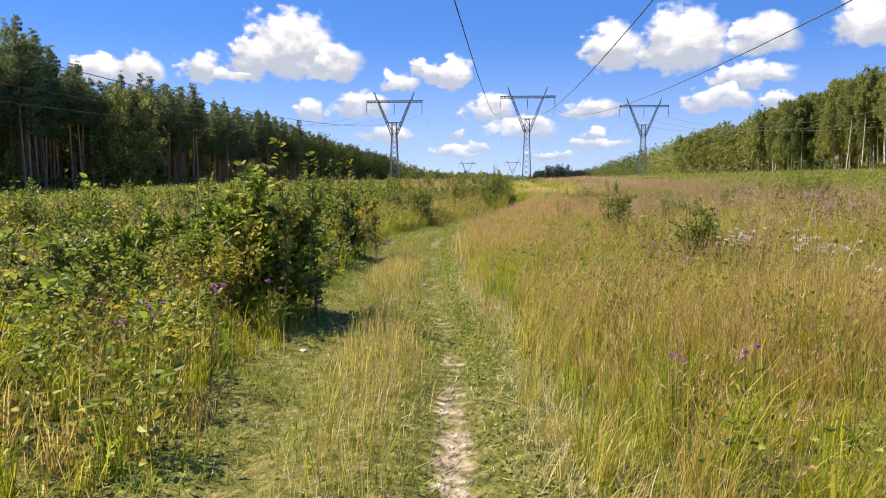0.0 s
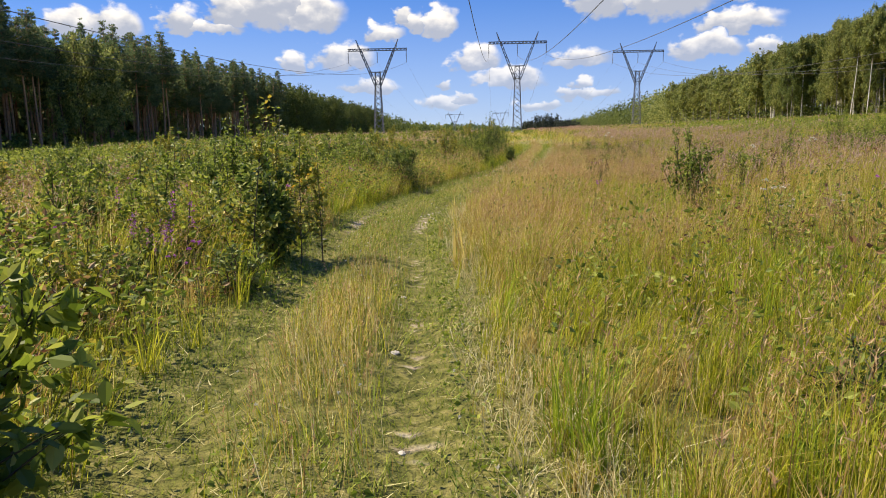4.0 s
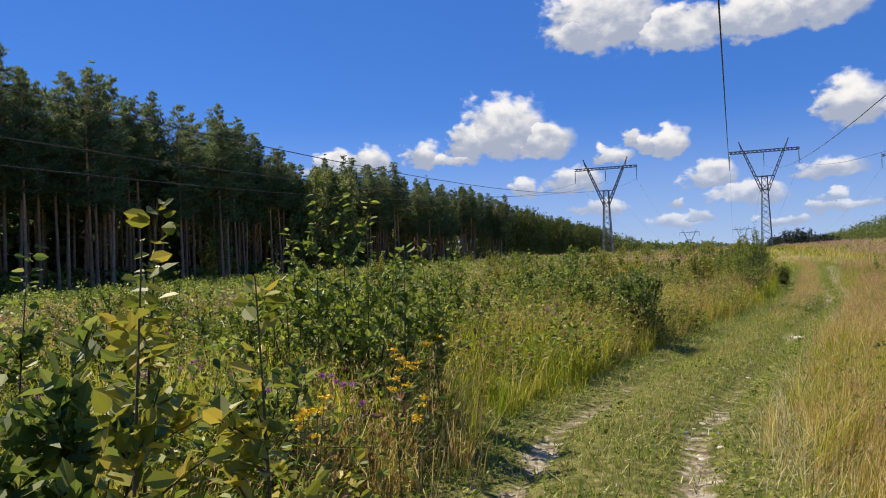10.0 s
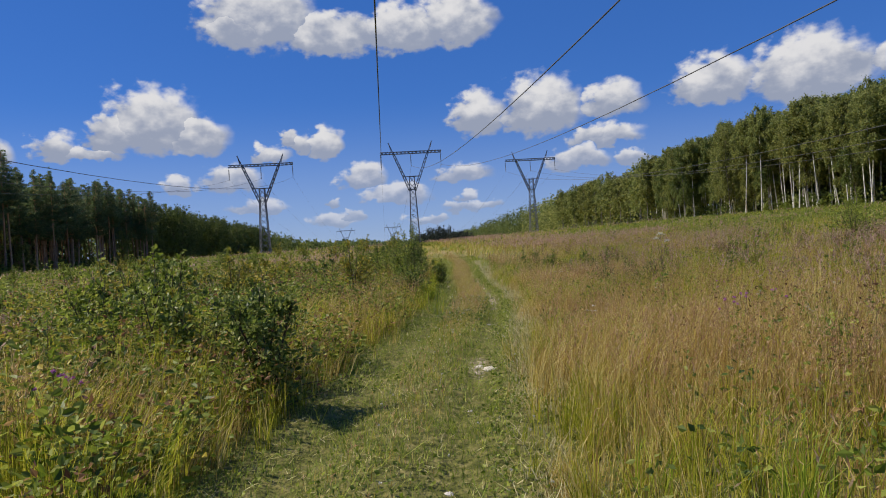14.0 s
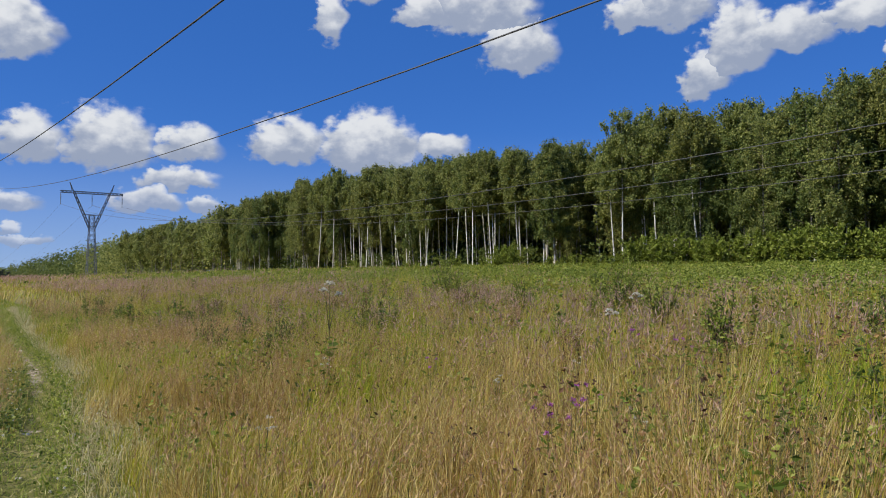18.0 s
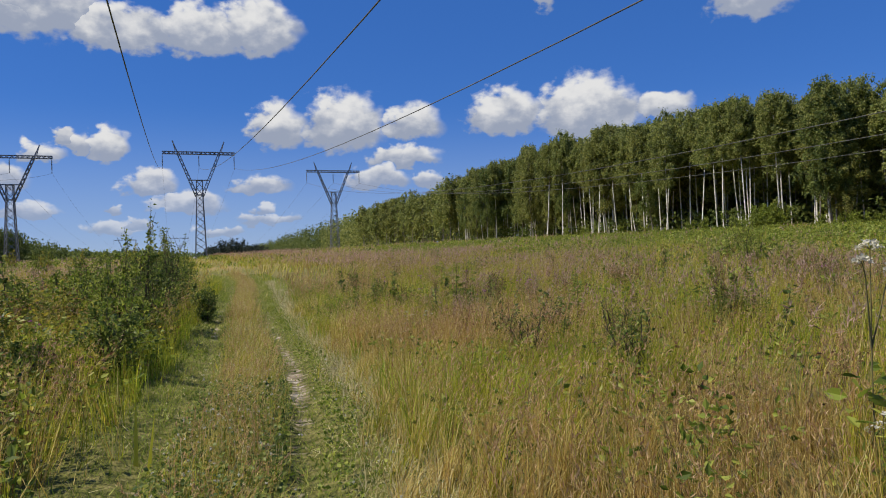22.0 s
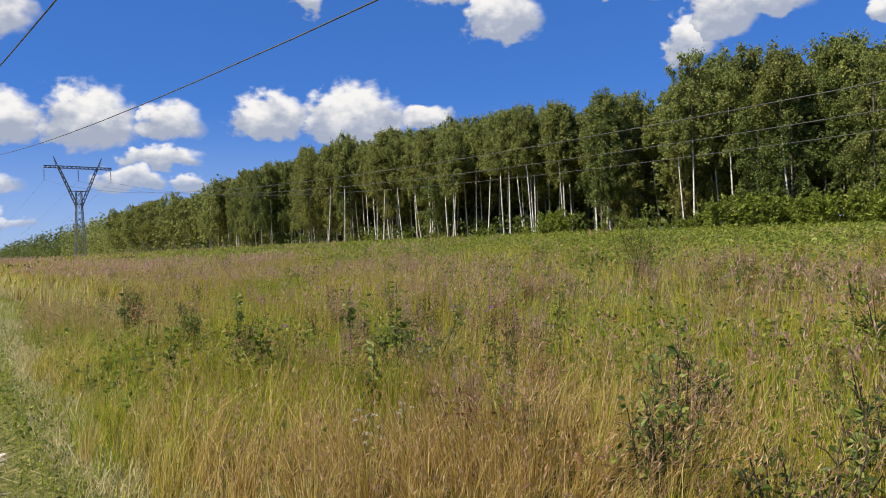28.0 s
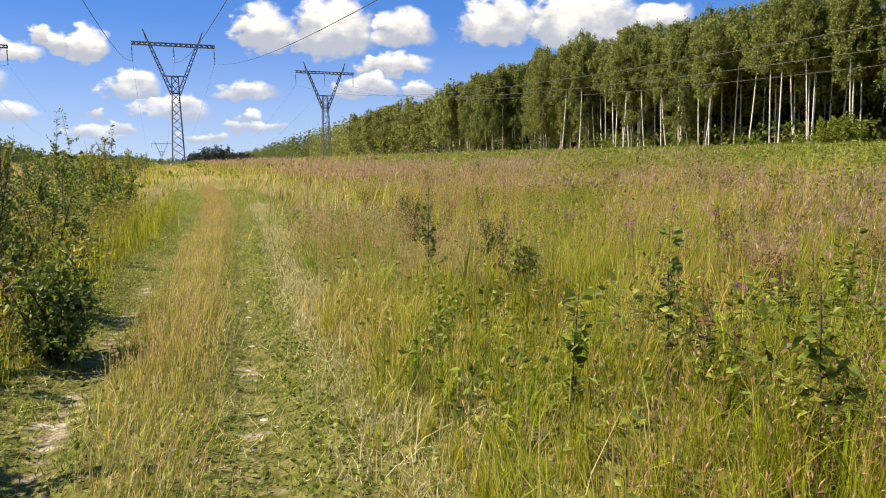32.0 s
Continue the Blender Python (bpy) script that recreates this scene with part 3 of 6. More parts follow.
def lattice(a, b, wa, wb, bays, bar=0.10, thin=0.06, across=(1, 0, 0)):
    """A four-legged lattice box from a to b, wa wide at a and wb at b, with zigzag bracing."""
    a, b = np.asarray(a, float), np.asarray(b, float)
    d = unit(b - a)
    u = unit(np.asarray(across, float) - d * np.dot(across, d))
    v = np.cross(d, u)
    out = []
    cor = [u + v, v - u, -u - v, u - v]
    lev = []
    for i in range(bays + 1):
        t = i / bays
        w = (wa + (wb - wa) * t) / 2
        lev.append([a + (b - a) * t + c * w for c in cor])
    for k in range(4):
        out.append(beam(lev[0][k], lev[-1][k], bar))
        for i in range(bays):
            out.append(beam(lev[i][k], lev[i + 1][(k + 1) % 4], thin))
            out.append(beam(lev[i][(k + 1) % 4], lev[i + 1][k], thin))
    for k in range(4):
        out.append(beam(lev[-1][k], lev[-1][(k + 1) % 4], bar))
    return out


BEAM_H, HALF = 16.3, 5.5


def insulator():
    pr = [(0, 0.03), (0.25, 0.03)]
    for i in range(9):
        s = 0.25 + i * 0.17
        pr += [(s, 0.04), (s + 0.06, 0.11), (s + 0.12, 0.04)]
    pr += [(1.8, 0.03), (2.1, 0.05), (2.15, 0.02)]
    p = np.array([[0, 0, -q[0]] for q in pr])
    return tube(p, [q[1] for q in pr], 8)


def build_pylon():
    base = new("pylon")
    tagged(base, "grey steel lattice pylon with V-shaped head and level crossbeam", "pylon", "pylons along the cutting")
    mast = lattice((0, 0, 0.3), (0, 0, 9.9), 1.7, 0.95, 9, 0.12, 0.05)
    mast += lattice((0, 0, 9.9), (0, 0, 12.1), 0.95, 0.9, 2, 0.10, 0.05)
    part("mast", quad_mesh("mast", *join(mast), M["steel"]), base)
    for s in (-1, 1):
        arm = lattice((s * 0.42, 0, 9.7), (s * 3.17, 0, BEAM_H), 0.42, 0.30, 9, 0.10, 0.04)
        arm += [beam((s * 3.17, 0, BEAM_H), (s * 3.95, 0, BEAM_H + 1.85), 0.14)]
        arm_ob = part("arm", quad_mesh("arm", *join(arm), M["steel"]), base)
        pk = [beam((s * 3.5, -0.2, BEAM_H + 0.2), (s * 3.95, 0, BEAM_H + 1.85), 0.06), beam((s * 3.5, 0.2, BEAM_H + 0.2), (s * 3.95, 0, BEAM_H + 1.85), 0.06)]
        part("peak", quad_mesh("peak", *join(pk), M["steel"]), arm_ob)
    waist = [beam((-1.5, 0.2 * k, 12.15), (1.5, 0.2 * k, 12.15), 0.12) for k in (-1, 1)]
    part("waist_tie", quad_mesh("waist_tie", *join(waist), M["steel"]), base)
    cb = lattice((-HALF, 0, BEAM_H), (HALF, 0, BEAM_H), 0.36, 0.36, 16, 0.11, 0.045, (0, 1, 0))
    part("crossbeam", quad_mesh("crossbeam", *join(cb), M["steel"]), base)
    iv, fi = insulator()
    for x in (-HALF + 0.05, 0, HALF - 0.05):
        ob = part("insulator_string", quad_mesh("insulator_string", iv, fi, M["glass"], True), base, "hanging string of glass insulator discs")
        ob.location = (x, 0, BEAM_H - 0.2)
        part("clamp", quad_mesh("clamp", *join([beam((0, -0.28, -2.17), (0, 0.28, -2.17), 0.07), beam((0, 0, -2.17), (0, 0, -2.05), 0.05)]), M["steel"]), ob, "steel clamp holding the conductor")
    for sx in (-1, 1):
        for sy in (-1, 1):
            v, f = tube([(sx * 0.95, sy * 0.95, -0.6), (sx * 0.95, sy * 0.95, 0.2), (sx * 0.95, sy * 0.95, 0.42)], [0.32, 0.32, 0.2], 10)
            part("footing", quad_mesh("footing", v, f, M["concrete"], True), base, "concrete footing")
    return base


# x, y of the nearest row, size against the drawing, height of the crossbeam, sag; x, y and crossbeam of the row beyond the rise
LINES = [(-33.2, 183.3, 1.29, 21.62, 10.8, (-50.0, 585.0, 16.4)), (0.3, 162.4, 1.086, 19.94, 9.7, (-12.5, 545.0, 15.9)), (31.8, 207.3, 1.2, 22.25, 11.2, (15.8, 510.0, 11.4))]
TURN = radians(LINE_TURN)
AHEAD = np.array([-math.sin(TURN), math.cos(TURN)])
pylon = build_pylon()
first = True
for lx, ly, sc, beam_z, dip, beyond in LINES:
    prev = None
    behind = np.array([lx, ly]) - AHEAD * 285
    for row, (px, py, pz) in enumerate(((behind[0], behind[1], beam_z - 1.5), (lx, ly, beam_z), beyond)):
        foot = float(ground_z(px, py)) - 0.1
        if row == 2:
            foot = min(foot, pz - BEAM_H * sc)
        here = Vector((px, py, pz))
        if row:
            m = Matrix.Translation((px, py, foot)) @ pose(0, 0, 0, 0, 0, LINE_TURN)
            ob = pylon if first else copy_thing(pylon, m)
            ob.matrix_basis = m
            first = False
            ob.scale = (sc, sc, (here.z - foot) / BEAM_H)
            for k in (-1, 0, 1):
                off = Vector((math.cos(TURN), math.sin(TURN), 0)) * (k * (HALF - 0.05) * sc)
                a, b = prev + off, here + off
                sag = dip if row == 1 else 10.0
                pts = []
                for i in range(41):
                    t = i / 40
                    p = a.lerp(b, t)
                    pts.append((p.x, p.y, p.z - 2.35 * sc - sag * 4 * t * (1 - t)))
                v, f = tube(pts, [0.021 if row == 1 else 0.012] * 41, 6)
                tagged(new("overhead_cable", quad_mesh("overhead_cable", v, f, M["cable"], True)), "dark sagging aluminium power conductor between pylons", "cable", "power line conductors")
        prev = here


# ---- trees ----
def pine_parts(rng, h, faces, lean=0.0, crown_from=0.5, spread=1.0, spire=0.8):
    """A bare stem with whorls of limbs above it, each carrying flat sprays of needles that turn up at the tips."""
    k = 10
    t = np.linspace(0, 1, k)
    bend = rng.normal(0, 0.25, 2)
    px = bend[0] * np.sin(t * 2.2) + lean * t * h
    py = bend[1] * np.sin(t * 1.8)
    pts = np.stack([px, py, t * h], 1)
    rad = 0.17 * (1 - t) ** 0.8 + 0.015
    rad[0] *= 1.25
    pieces = [tube(pts, rad, 8)]
    limbs = []
    whorls = 17
    for i in range(96):
        w = (i % whorls) / whorls + 0.012 * rng.normal()
        u = min(0.985, crown_from + (1.0 - crown_from) * max(0.0, w))
        dead = rng.random() < 0.12
        if dead:
            u = rng.uniform(0.22, crown_from)
        a = rng.uniform(0, 2 * np.pi)
        c = max(0.0, (u - crown_from) / (1 - crown_from))
        ln = 0.25 + 2.5 * spread * (1 - c) ** spire * (0.55 + 0.45 * min(1.0, 5 * c)) * rng.uniform(0.55, 1.15)
        if dead:
            ln = rng.uniform(0.4, 1.1)
        p0 = np.array([np.interp(u, t, px), np.interp(u, t, py), u * h])
        d = np.array([np.cos(a), np.sin(a), rng.uniform(-0.18, 0.12) + 0.75 * c**1.5])
        p1 = p0 + d * ln * 0.6
        p2 = p1 + np.array([d[0], d[1], d[2] + 0.3]) * ln * 0.42
        pieces.append(tube([p0, p1, p2], [0.034, 0.022, 0.008], 3))
        if not dead:
            limbs.append((p0, p1, p2, ln))
    tip = pts[-1]
    limbs.append((tip - [0, 0, 1.3], tip - [0, 0, 0.5], tip + [0, 0, 0.45], 0.6))
    trunk = join(pieces)
    total = sum(q[3] ** 1.2 for q in limbs)
    ps, ax = [], []
    for p0, p1, p2, ln in limbs:
        per = max(8, int(faces * ln**1.2 / total))
        cl = max(2, int(ln * 2.2))
        s = rng.uniform(0.25, 2.0, cl)
        cen = np.where((s < 1)[:, None], p0 + (p1 - p0) * s[:, None], p1 + (p2 - p1) * (s - 1)[:, None])
        cen = cen + rng.normal(0, 1, (cl, 3)) * [0.20, 0.20, 0.05] * ln
        which = rng.integers(0, cl, per)
        off = rng.normal(0, 1, (per, 3)) * [0.17, 0.17, 0.085] * np.clip(ln, 0.5, 1.2)
        ps.append(cen[which] + off)
        ax.append(unit(off * [1, 1, 0.4] + unit(p2 - p0) * 0.1) + [0, 0, 0.45])
    ps, ax = np.concatenate(ps), np.concatenate(ax)
    return trunk, leaves(ps, ax, rng.uniform(0.22, 0.42, len(ps)) * (7000 / faces) ** 0.5, 0.30, rng)


def birch_parts(rng, h, faces, lean=0.0, crown_from=0.36, spread=1.0, limbs_n=44, leaf=1.0):
    """A slender stem with rising limbs whose ends hang, and leaves in drooping sprays along them."""
    k = 12
    t = np.linspace(0, 1, k)
    bend = rng.normal(0, 0.35, 2)
    px = bend[0] * np.sin(t * 2.6) + lean * t * h
    py = bend[1] * np.sin(t * 2.1)
    pts = np.stack([px, py, t * h * 0.97], 1)
    rad = 0.088 * (1 - t) ** 0.7 + 0.010
    pieces = [tube(pts, rad, 7)]
    limbs = []
    for i in range(limbs_n):
        u = crown_from + (0.97 - crown_from) * i / limbs_n
        a = i * 2.4 + rng.normal(0, 0.5)
        c = (u - crown_from) / (1 - crown_from)
        ln = (0.75 + 1.9 * spread * np.sin(np.pi * min(1, 0.30 + 0.70 * c)) ** 0.8) * rng.uniform(0.6, 1.15)
        p0 = np.array([np.interp(u, t, px), np.interp(u, t, py), u * h * 0.97])
        d = np.array([np.cos(a), np.sin(a), rng.uniform(0.8, 1.5)])
        p1 = p0 + d * ln * 0.45
        p2 = p1 + np.array([d[0], d[1], 0.35]) * ln * 0.42
        p3 = p2 + np.array([d[0] * 0.35, d[1] * 0.35, -0.8]) * ln * 0.42
        pieces.append(tube([p0, p1, p2, p3], [0.035, 0.022, 0.012, 0.005], 3))
        limbs.append((p0, p1, p2, p3, ln))
    trunk, twigs = pieces[0], join(pieces[1:])
    total = sum(q[4] for q in limbs)
    ps, ax = [], []
    for p0, p1, p2, p3, ln in limbs:
        per = max(6, int(faces * ln / total))
        cl = max(4, int(ln * 3.2))
        path = np.array([p0, p1, p2, p3])
        u = rng.uniform(0.6, 3, cl)
        lo = np.minimum(u.astype(int), 2)
        cen = path[lo] + (path[lo + 1] - path[lo]) * (u - lo)[:, None] + rng.normal(0, 0.34, (cl, 3))
        which = rng.integers(0, cl, per)
        off = rng.normal(0, 1, (per, 3)) * [0.16, 0.16, 0.27]
        ps.append(cen[which] + off)
        ax.append(rng.normal(0, 0.6, (per, 3)) + [0, 0, -0.7])
    ps, ax = np.concatenate(ps), np.concatenate(ax)
    return trunk, leaves(ps, ax, leaf * rng.uniform(0.19, 0.34, len(ps)) * (8000 / faces) ** 0.5, 0.66, rng), twigs


def tree(name, parts, bark, leaf, label, category, group):
    e = new(name)
    tagged(e, label, category, group)
    part("trunk", quad_mesh("trunk", *parts[0], bark, True), e)
    part("crown", quad_mesh("crown", *parts[1], leaf), e)
    if len(parts) > 2:
        part("limb_work", quad_mesh("limb_work", *parts[2], M["twig"], True), e, "dark thin limbs inside the crown")
    return e


def plant_trees(kinds, spots, rng):
    """Kinds are pairs of a tree and its height; spots give x, y and the height to stand there."""
    used = set()
    for i, (x, y, tall) in enumerate(spots):
        k = int(rng.integers(0, len(kinds)))
        m = pose(x, y, float(ground_z(x, y)) - 0.1, 0, 0, rng.uniform(0, 360))
        if k not in used:
            used.add(k)
            ob = kinds[k][0]
            ob.matrix_basis = m
        else:
            ob = copy_thing(kinds[k][0], m)
        s = tall / kinds[k][1]
        g = s**0.6 * rng.uniform(0.92, 1.08)
        ob.scale = (g, g, s)
    for k, (ob, h) in enumerate(kinds):
        if k not in used:
            for c in ob.children:
                bpy.data.objects.remove(c)
            bpy.data.objects.remove(ob)


def pine_height(y):
    """Height of the pine wood's roofline along the cutting."""
    return np.interp(y, [20, 45, 76, 88, 100, 105, 112, 118, 124, 132, 138, 195], [23.5, 23.2, 22.8, 21.4, 20.4, 17.2, 17.0, 19.0, 20.2, 19.6, 17.8, 17.4])


def birch_height(y):
    """Height of the birch wood's roofline along the cutting."""
    return np.interp(y, [20, 60, 82, 86, 92, 104, 120, 135, 165, 205, 250, 320], [17.8, 17.3, 17.7, 15.5, 16.3, 16.8, 18.0, 19.6, 19.9, 19.4, 17.8, 18.6])


def forest_left():
    rng = np.random.default_rng(21)
    lab = "tall Scots pine with bare reddish trunk and dark crown"
    front = []
    for _ in range(9):
        h = rng.uniform(19.5, 21.5)
        front.append((tree("pine_tree", pine_parts(rng, h, 6800, rng.normal(0, 0.008), rng.uniform(0.36, 0.64), rng.uniform(0.85, 1.2), rng.uniform(0.8, 1.3)), M["pine_bark"], M["pine"], lab, "pine tree", "pine wood edge"), h))
    spots = []
    y = 20.0
    while y < 195:
        edge = -62 + 1.2 * np.sin(y * 0.31)
        top = pine_height(y)
        thin = 0.35 if 105 < y < 117 else 1.0
        if rng.random() < thin:
            spots.append((edge + rng.normal(-0.6, 1.3), y + rng.normal(0, 0.5), top * rng.uniform(0.80, 1.0)))
        if rng.random() < 0.95 * thin:
            spots.append((edge - rng.uniform(2.2, 5.5), y + rng.uniform(0.4, 1.0), top * rng.uniform(0.90, 1.04)))
        y += rng.uniform(1.25, 2.1)
    plant_trees(front, spots, rng)
    back = [(tree("pine_tree", pine_parts(rng, 20.0, 1500, 0, rng.uniform(0.4, 0.55), 1.1), M["pine_bark"], M["pine"], "Scots pine standing inside the dark wood", "pine tree", "pine wood interior"), 20.0) for _ in range(4)]
    spots = []
    for row, dx in enumerate((7.0, 11.0, 16.0)):
        y = 18.0 + row
        while y < 194:
            spots.append((-62 - dx + rng.normal(0, 1.2), y + rng.normal(0, 0.8), pine_height(y) * rng.uniform(0.82, 0.98)))
            y += rng.uniform(2.8, 4.6)
    plant_trees(back, spots, rng)
    # lighter broadleaved trees in the gap of the pines and past their end
    broad = [(tree("broadleaf_tree", birch_parts(rng, 13.0, 4200, 0, 0.14, 1.2, 40, 0.9), M["twig"], M["birch"], "light green broadleaved tree at the pine wood edge", "tree", "wood edge trees"), 13.0) for _ in range(3)]
    spots = [(-61.5 - 3 * rng.random(), y, q) for y, q in ((104, 14.5), (106.5, 16.0), (109, 15.0), (111.5, 16.4), (114, 15.6), (117, 13.0), (54, 6.0), (86, 7.0), (139, 9.0), (160, 8.0), (178, 8.0))]
    plant_trees(broad, spots, rng)
    dim = [(tree("broadleaf_tree", birch_parts(rng, 14.0, 4200, 0, 0.10, 1.25, 40, 0.9), M["twig"], M["broad"], "dark green broadleaved tree past the pines", "tree", "wood edge trees"), 14.0) for _ in range(3)]
    plant_trees(dim, [(rng.uniform(-70, -61), y, rng.uniform(0.82, 1.0) * np.interp(y, [196, 230, 330], [16.2, 15.6, 13.5])) for y in np.arange(197, 330, 2.0)], rng)


def forest_right():
    rng = np.random.default_rng(31)
    lab = "slender silver birch with white trunk and light green crown"
    clear = [(tree("birch_tree", birch_parts(rng, 18.0, 9000, rng.normal(0, 0.02), rng.uniform(0.38, 0.56), rng.uniform(0.62, 0.85)), M["white_bark"], M["birch"], lab, "birch tree", "birch wood edge"), 18.0) for _ in range(6)]
    # two aspen kinds get darker leaves to paint the shadowed stretch of the edge
    leafy = [(tree("aspen_tree", birch_parts(rng, 17.0, 10000, rng.normal(0, 0.02), rng.uniform(0.08, 0.24), rng.uniform(0.95, 1.2), 52), M["grey_bark"], M[k], "leafy green aspen clothed to the ground at the wood edge", "aspen tree", "birch wood edge"), 17.0) for k in ("birch", "broad", "birch", "broad")]
    stem, full = [], []
    y = 14.0
    while y < 215:
        edge = 65.5 + 1.0 * np.sin(y * 0.4)
        top = birch_height(y)
        # clear stems in the middle stretch, a mixed leafy edge nearer
        open_part = 92 < y < 152
        if rng.random() < (0.80 if open_part else 0.22):
            stem.append((edge + rng.normal(0, 0.9), y + rng.normal(0, 0.5), top * rng.uniform(0.84, 1.0)))
        if rng.random() < (0.22 if open_part else 0.7):
            full.append((edge + rng.normal(1.5, 1.2), y + rng.normal(0, 0.6), top * rng.uniform(0.68, 0.98)))
        stem.append((edge + rng.uniform(2.2, 5.0), y + rng.uniform(0.3, 1.2), top * rng.uniform(0.90, 1.03)))
        y += rng.uniform(1.5, 2.7)
    stem += [(64.6, 79.8, 18.4), (64.4, 102.8, 17.0), (64.7, 81.0, 15.0)]
    full += [(64.2, 91.5, 16.6), (64.6, 90.2, 14.0), (64.3, 56.0, 16.0)]
    plant_trees(clear, stem, rng)
    plant_trees(leafy, full, rng)
    # inner birches wear grey bark instead of white, shade put into the colour
    back = [(tree("birch_tree", birch_parts(rng, 17.5, 2400, 0, rng.uniform(0.2, 0.34), 1.2), M["grey_bark"], M["birch"], "birch inside the wood, bark greyed to stand for shade", "birch tree", "birch wood interior"), 17.5) for _ in range(4)]
    spots = []
    for row, dx in enumerate((6.5, 10.0, 15.0)):
        y = 14.0 + row
        while y < 215:
            spots.append((65.5 + dx + rng.normal(0, 1.3), y + rng.normal(0, 0.8), birch_height(y) * rng.uniform(0.84, 1.0)))
            y += rng.uniform(2.6, 4.4)
    y = 215.0
    while y < 330:
        spots.append((rng.uniform(63.5, 72), y, birch_height(y) * rng.uniform(0.86, 1.02)))
        y += rng.uniform(1.3, 2.2)
    plant_trees(back, spots, rng)


def woodland(name, label, x0, x1, y0, y1, tops, trees, per, size, material, seed, low=0.0, width=2.4):
    """Foliage of woods too far off to count: dome after dome of leaf clumps, their tops following (y, height) pairs."""
    rng = np.random.default_rng(seed)
    cx = x0 + (x1 - x0) * rng.random(trees) ** 1.4
    cy = rng.uniform(y0, y1, trees)
    ys, hs = zip(*tops)
    top = np.interp(cy, ys, hs) * rng.uniform(0.78, 1.0, trees)
    wide = width * rng.uniform(0.7, 1.3, trees)
    n = trees * per
    d = unit(rng.normal(0, 1, (n, 3)))
    d *= rng.uniform(0.55, 1.0, (n, 1))
    i = np.repeat(np.arange(trees), per)
    base = low * top[i]
    mid, half = (top[i] + base) / 2, (top[i] - base) / 2
    x, y = cx[i] + d[:, 0] * wide[i] * (1.15 - 0.35 * d[:, 2]), cy[i] + d[:, 1] * wide[i] * (1.15 - 0.35 * d[:, 2])
    p = np.stack([x, y, ground_z(cx, cy)[i] + mid + d[:, 2] * half], 1)
    v, f = leaves(p, rng.normal(0, 1, (n, 3)) + [0, 0, -0.3], rng.uniform(0.6, 1.3, n) * size, 0.75, rng)
    tagged(new(name, quad_mesh(name, v, f, material)), label, "woods", kind="stuff")


forest_left()
forest_right()
woodland("pine_woods", "dark dense pine wood interior behind the front trunks", -82, -108, -10, 196, [(0, 21), (100, 19), (120, 16), (200, 16)], 1100, 60, 1.5, M["pine"], 3)
woodland("undergrowth", "dim undergrowth on the pine wood floor", -63, -84, 12, 194, [(0, 2.6), (200, 2.6)], 900, 20, 0.6, M["broad"], 4, 0.0, 1.3)
# inner birch foliage takes the darker leaf colour, painting in the wood's shade
woodland("birch_woods", "dense birch wood interior behind the front trunks, leaves coloured darker for shade", 82, 108, -10, 215, [(0, 17), (90, 16), (140, 19), (215, 19)], 1000, 50, 1.4, M["broad"], 5)
woodland("undergrowth", "dim undergrowth on the birch wood floor", 66.5, 84, 5, 215, [(0, 3.6), (215, 3.6)], 1000, 20, 0.5, M["broad"], 6, 0.0, 1.3)
woodland("far_woods", "distant green broadleaved wood along the cutting", -64, -110, 197, 430, [(197, 16.2), (240, 15.6), (330, 13.5), (430, 11)], 800, 50, 0.85, M["broad"], 7)
woodland("far_woods", "distant green birch wood along the cutting", 65, 105, 212, 430, [(210, 20), (250, 18.6), (320, 19.5), (430, 20)], 800, 60, 0.85, M["birch"], 8)
woodland("far_woods", "distant hazy wood along the cutting", -62, -150, 430, 900, [(430, 11), (520, 9), (900, 9)], 500, 24, 1.8, M["broad"], 9, 0.0, 3.0)
woodland("far_woods", "distant hazy wood along the cutting", 64, 150, 430, 950, [(430, 20), (800, 17), (950, 15)], 900, 46, 1.1, M["broad"], 10, 0.0, 2.8)
woodland("far_woods", "dark wooded ridge at the end of the cutting", -160, 200, 1000, 1150, [(1000, 15), (1150, 16)], 420, 24, 4.0, M["pine"], 11, 0.0, 6.0)
woodland("far_woods", "dark distant spruce clump at the end of the cutting", 4.0, 36, 430, 480, [(430, 12.0), (480, 13.0)], 190, 60, 1.0, M["spruce"], 12, 0.0, 2.0)
woodland("far_woods", "dark taller spruces in the middle of the distant clump", 11.0, 24, 430, 470, [(430, 16.0), (470, 17.0)], 60, 60, 1.0, M["spruce"], 13, 0.0, 2.4)


# ---- meadow ----
def scatter(n, x0, x1, y0, y1, rng):
    """Random places, given as offsets from the track's middle in x."""
    d, y = rng.uniform(x0, x1, n), rng.uniform(y0, y1, n)
    return d + track_x(y), y, d


def stuff(name, label, material, pieces, category="grass"):
    v = np.concatenate([p[0] for p in pieces])
    o, ff, ss = 0, [], []
    for p in pieces:
        ff.append(np.asarray(p[1]).ravel() + o)
        ss.append(p[2] if len(p) > 2 else np.full(len(p[1]), 4))
        o += len(p[0])
    tagged(new(name, mesh_from(name, v, np.concatenate(ff), np.concatenate(ss), material)), label, category, kind="stuff")


def keep(mask, *arrs):
    return [a[mask] for a in arrs]


def tall_share(d, y=None):
    """How fully the tall grass stands at an offset from the track's middle."""
    ad = np.where(d > 0, d - 1.05, -d - 0.95)
    full = np.clip(ad / 0.4, 0, 1)
    return full if y is None else np.maximum(full, np.clip((y - 74) / 30, 0, 1))


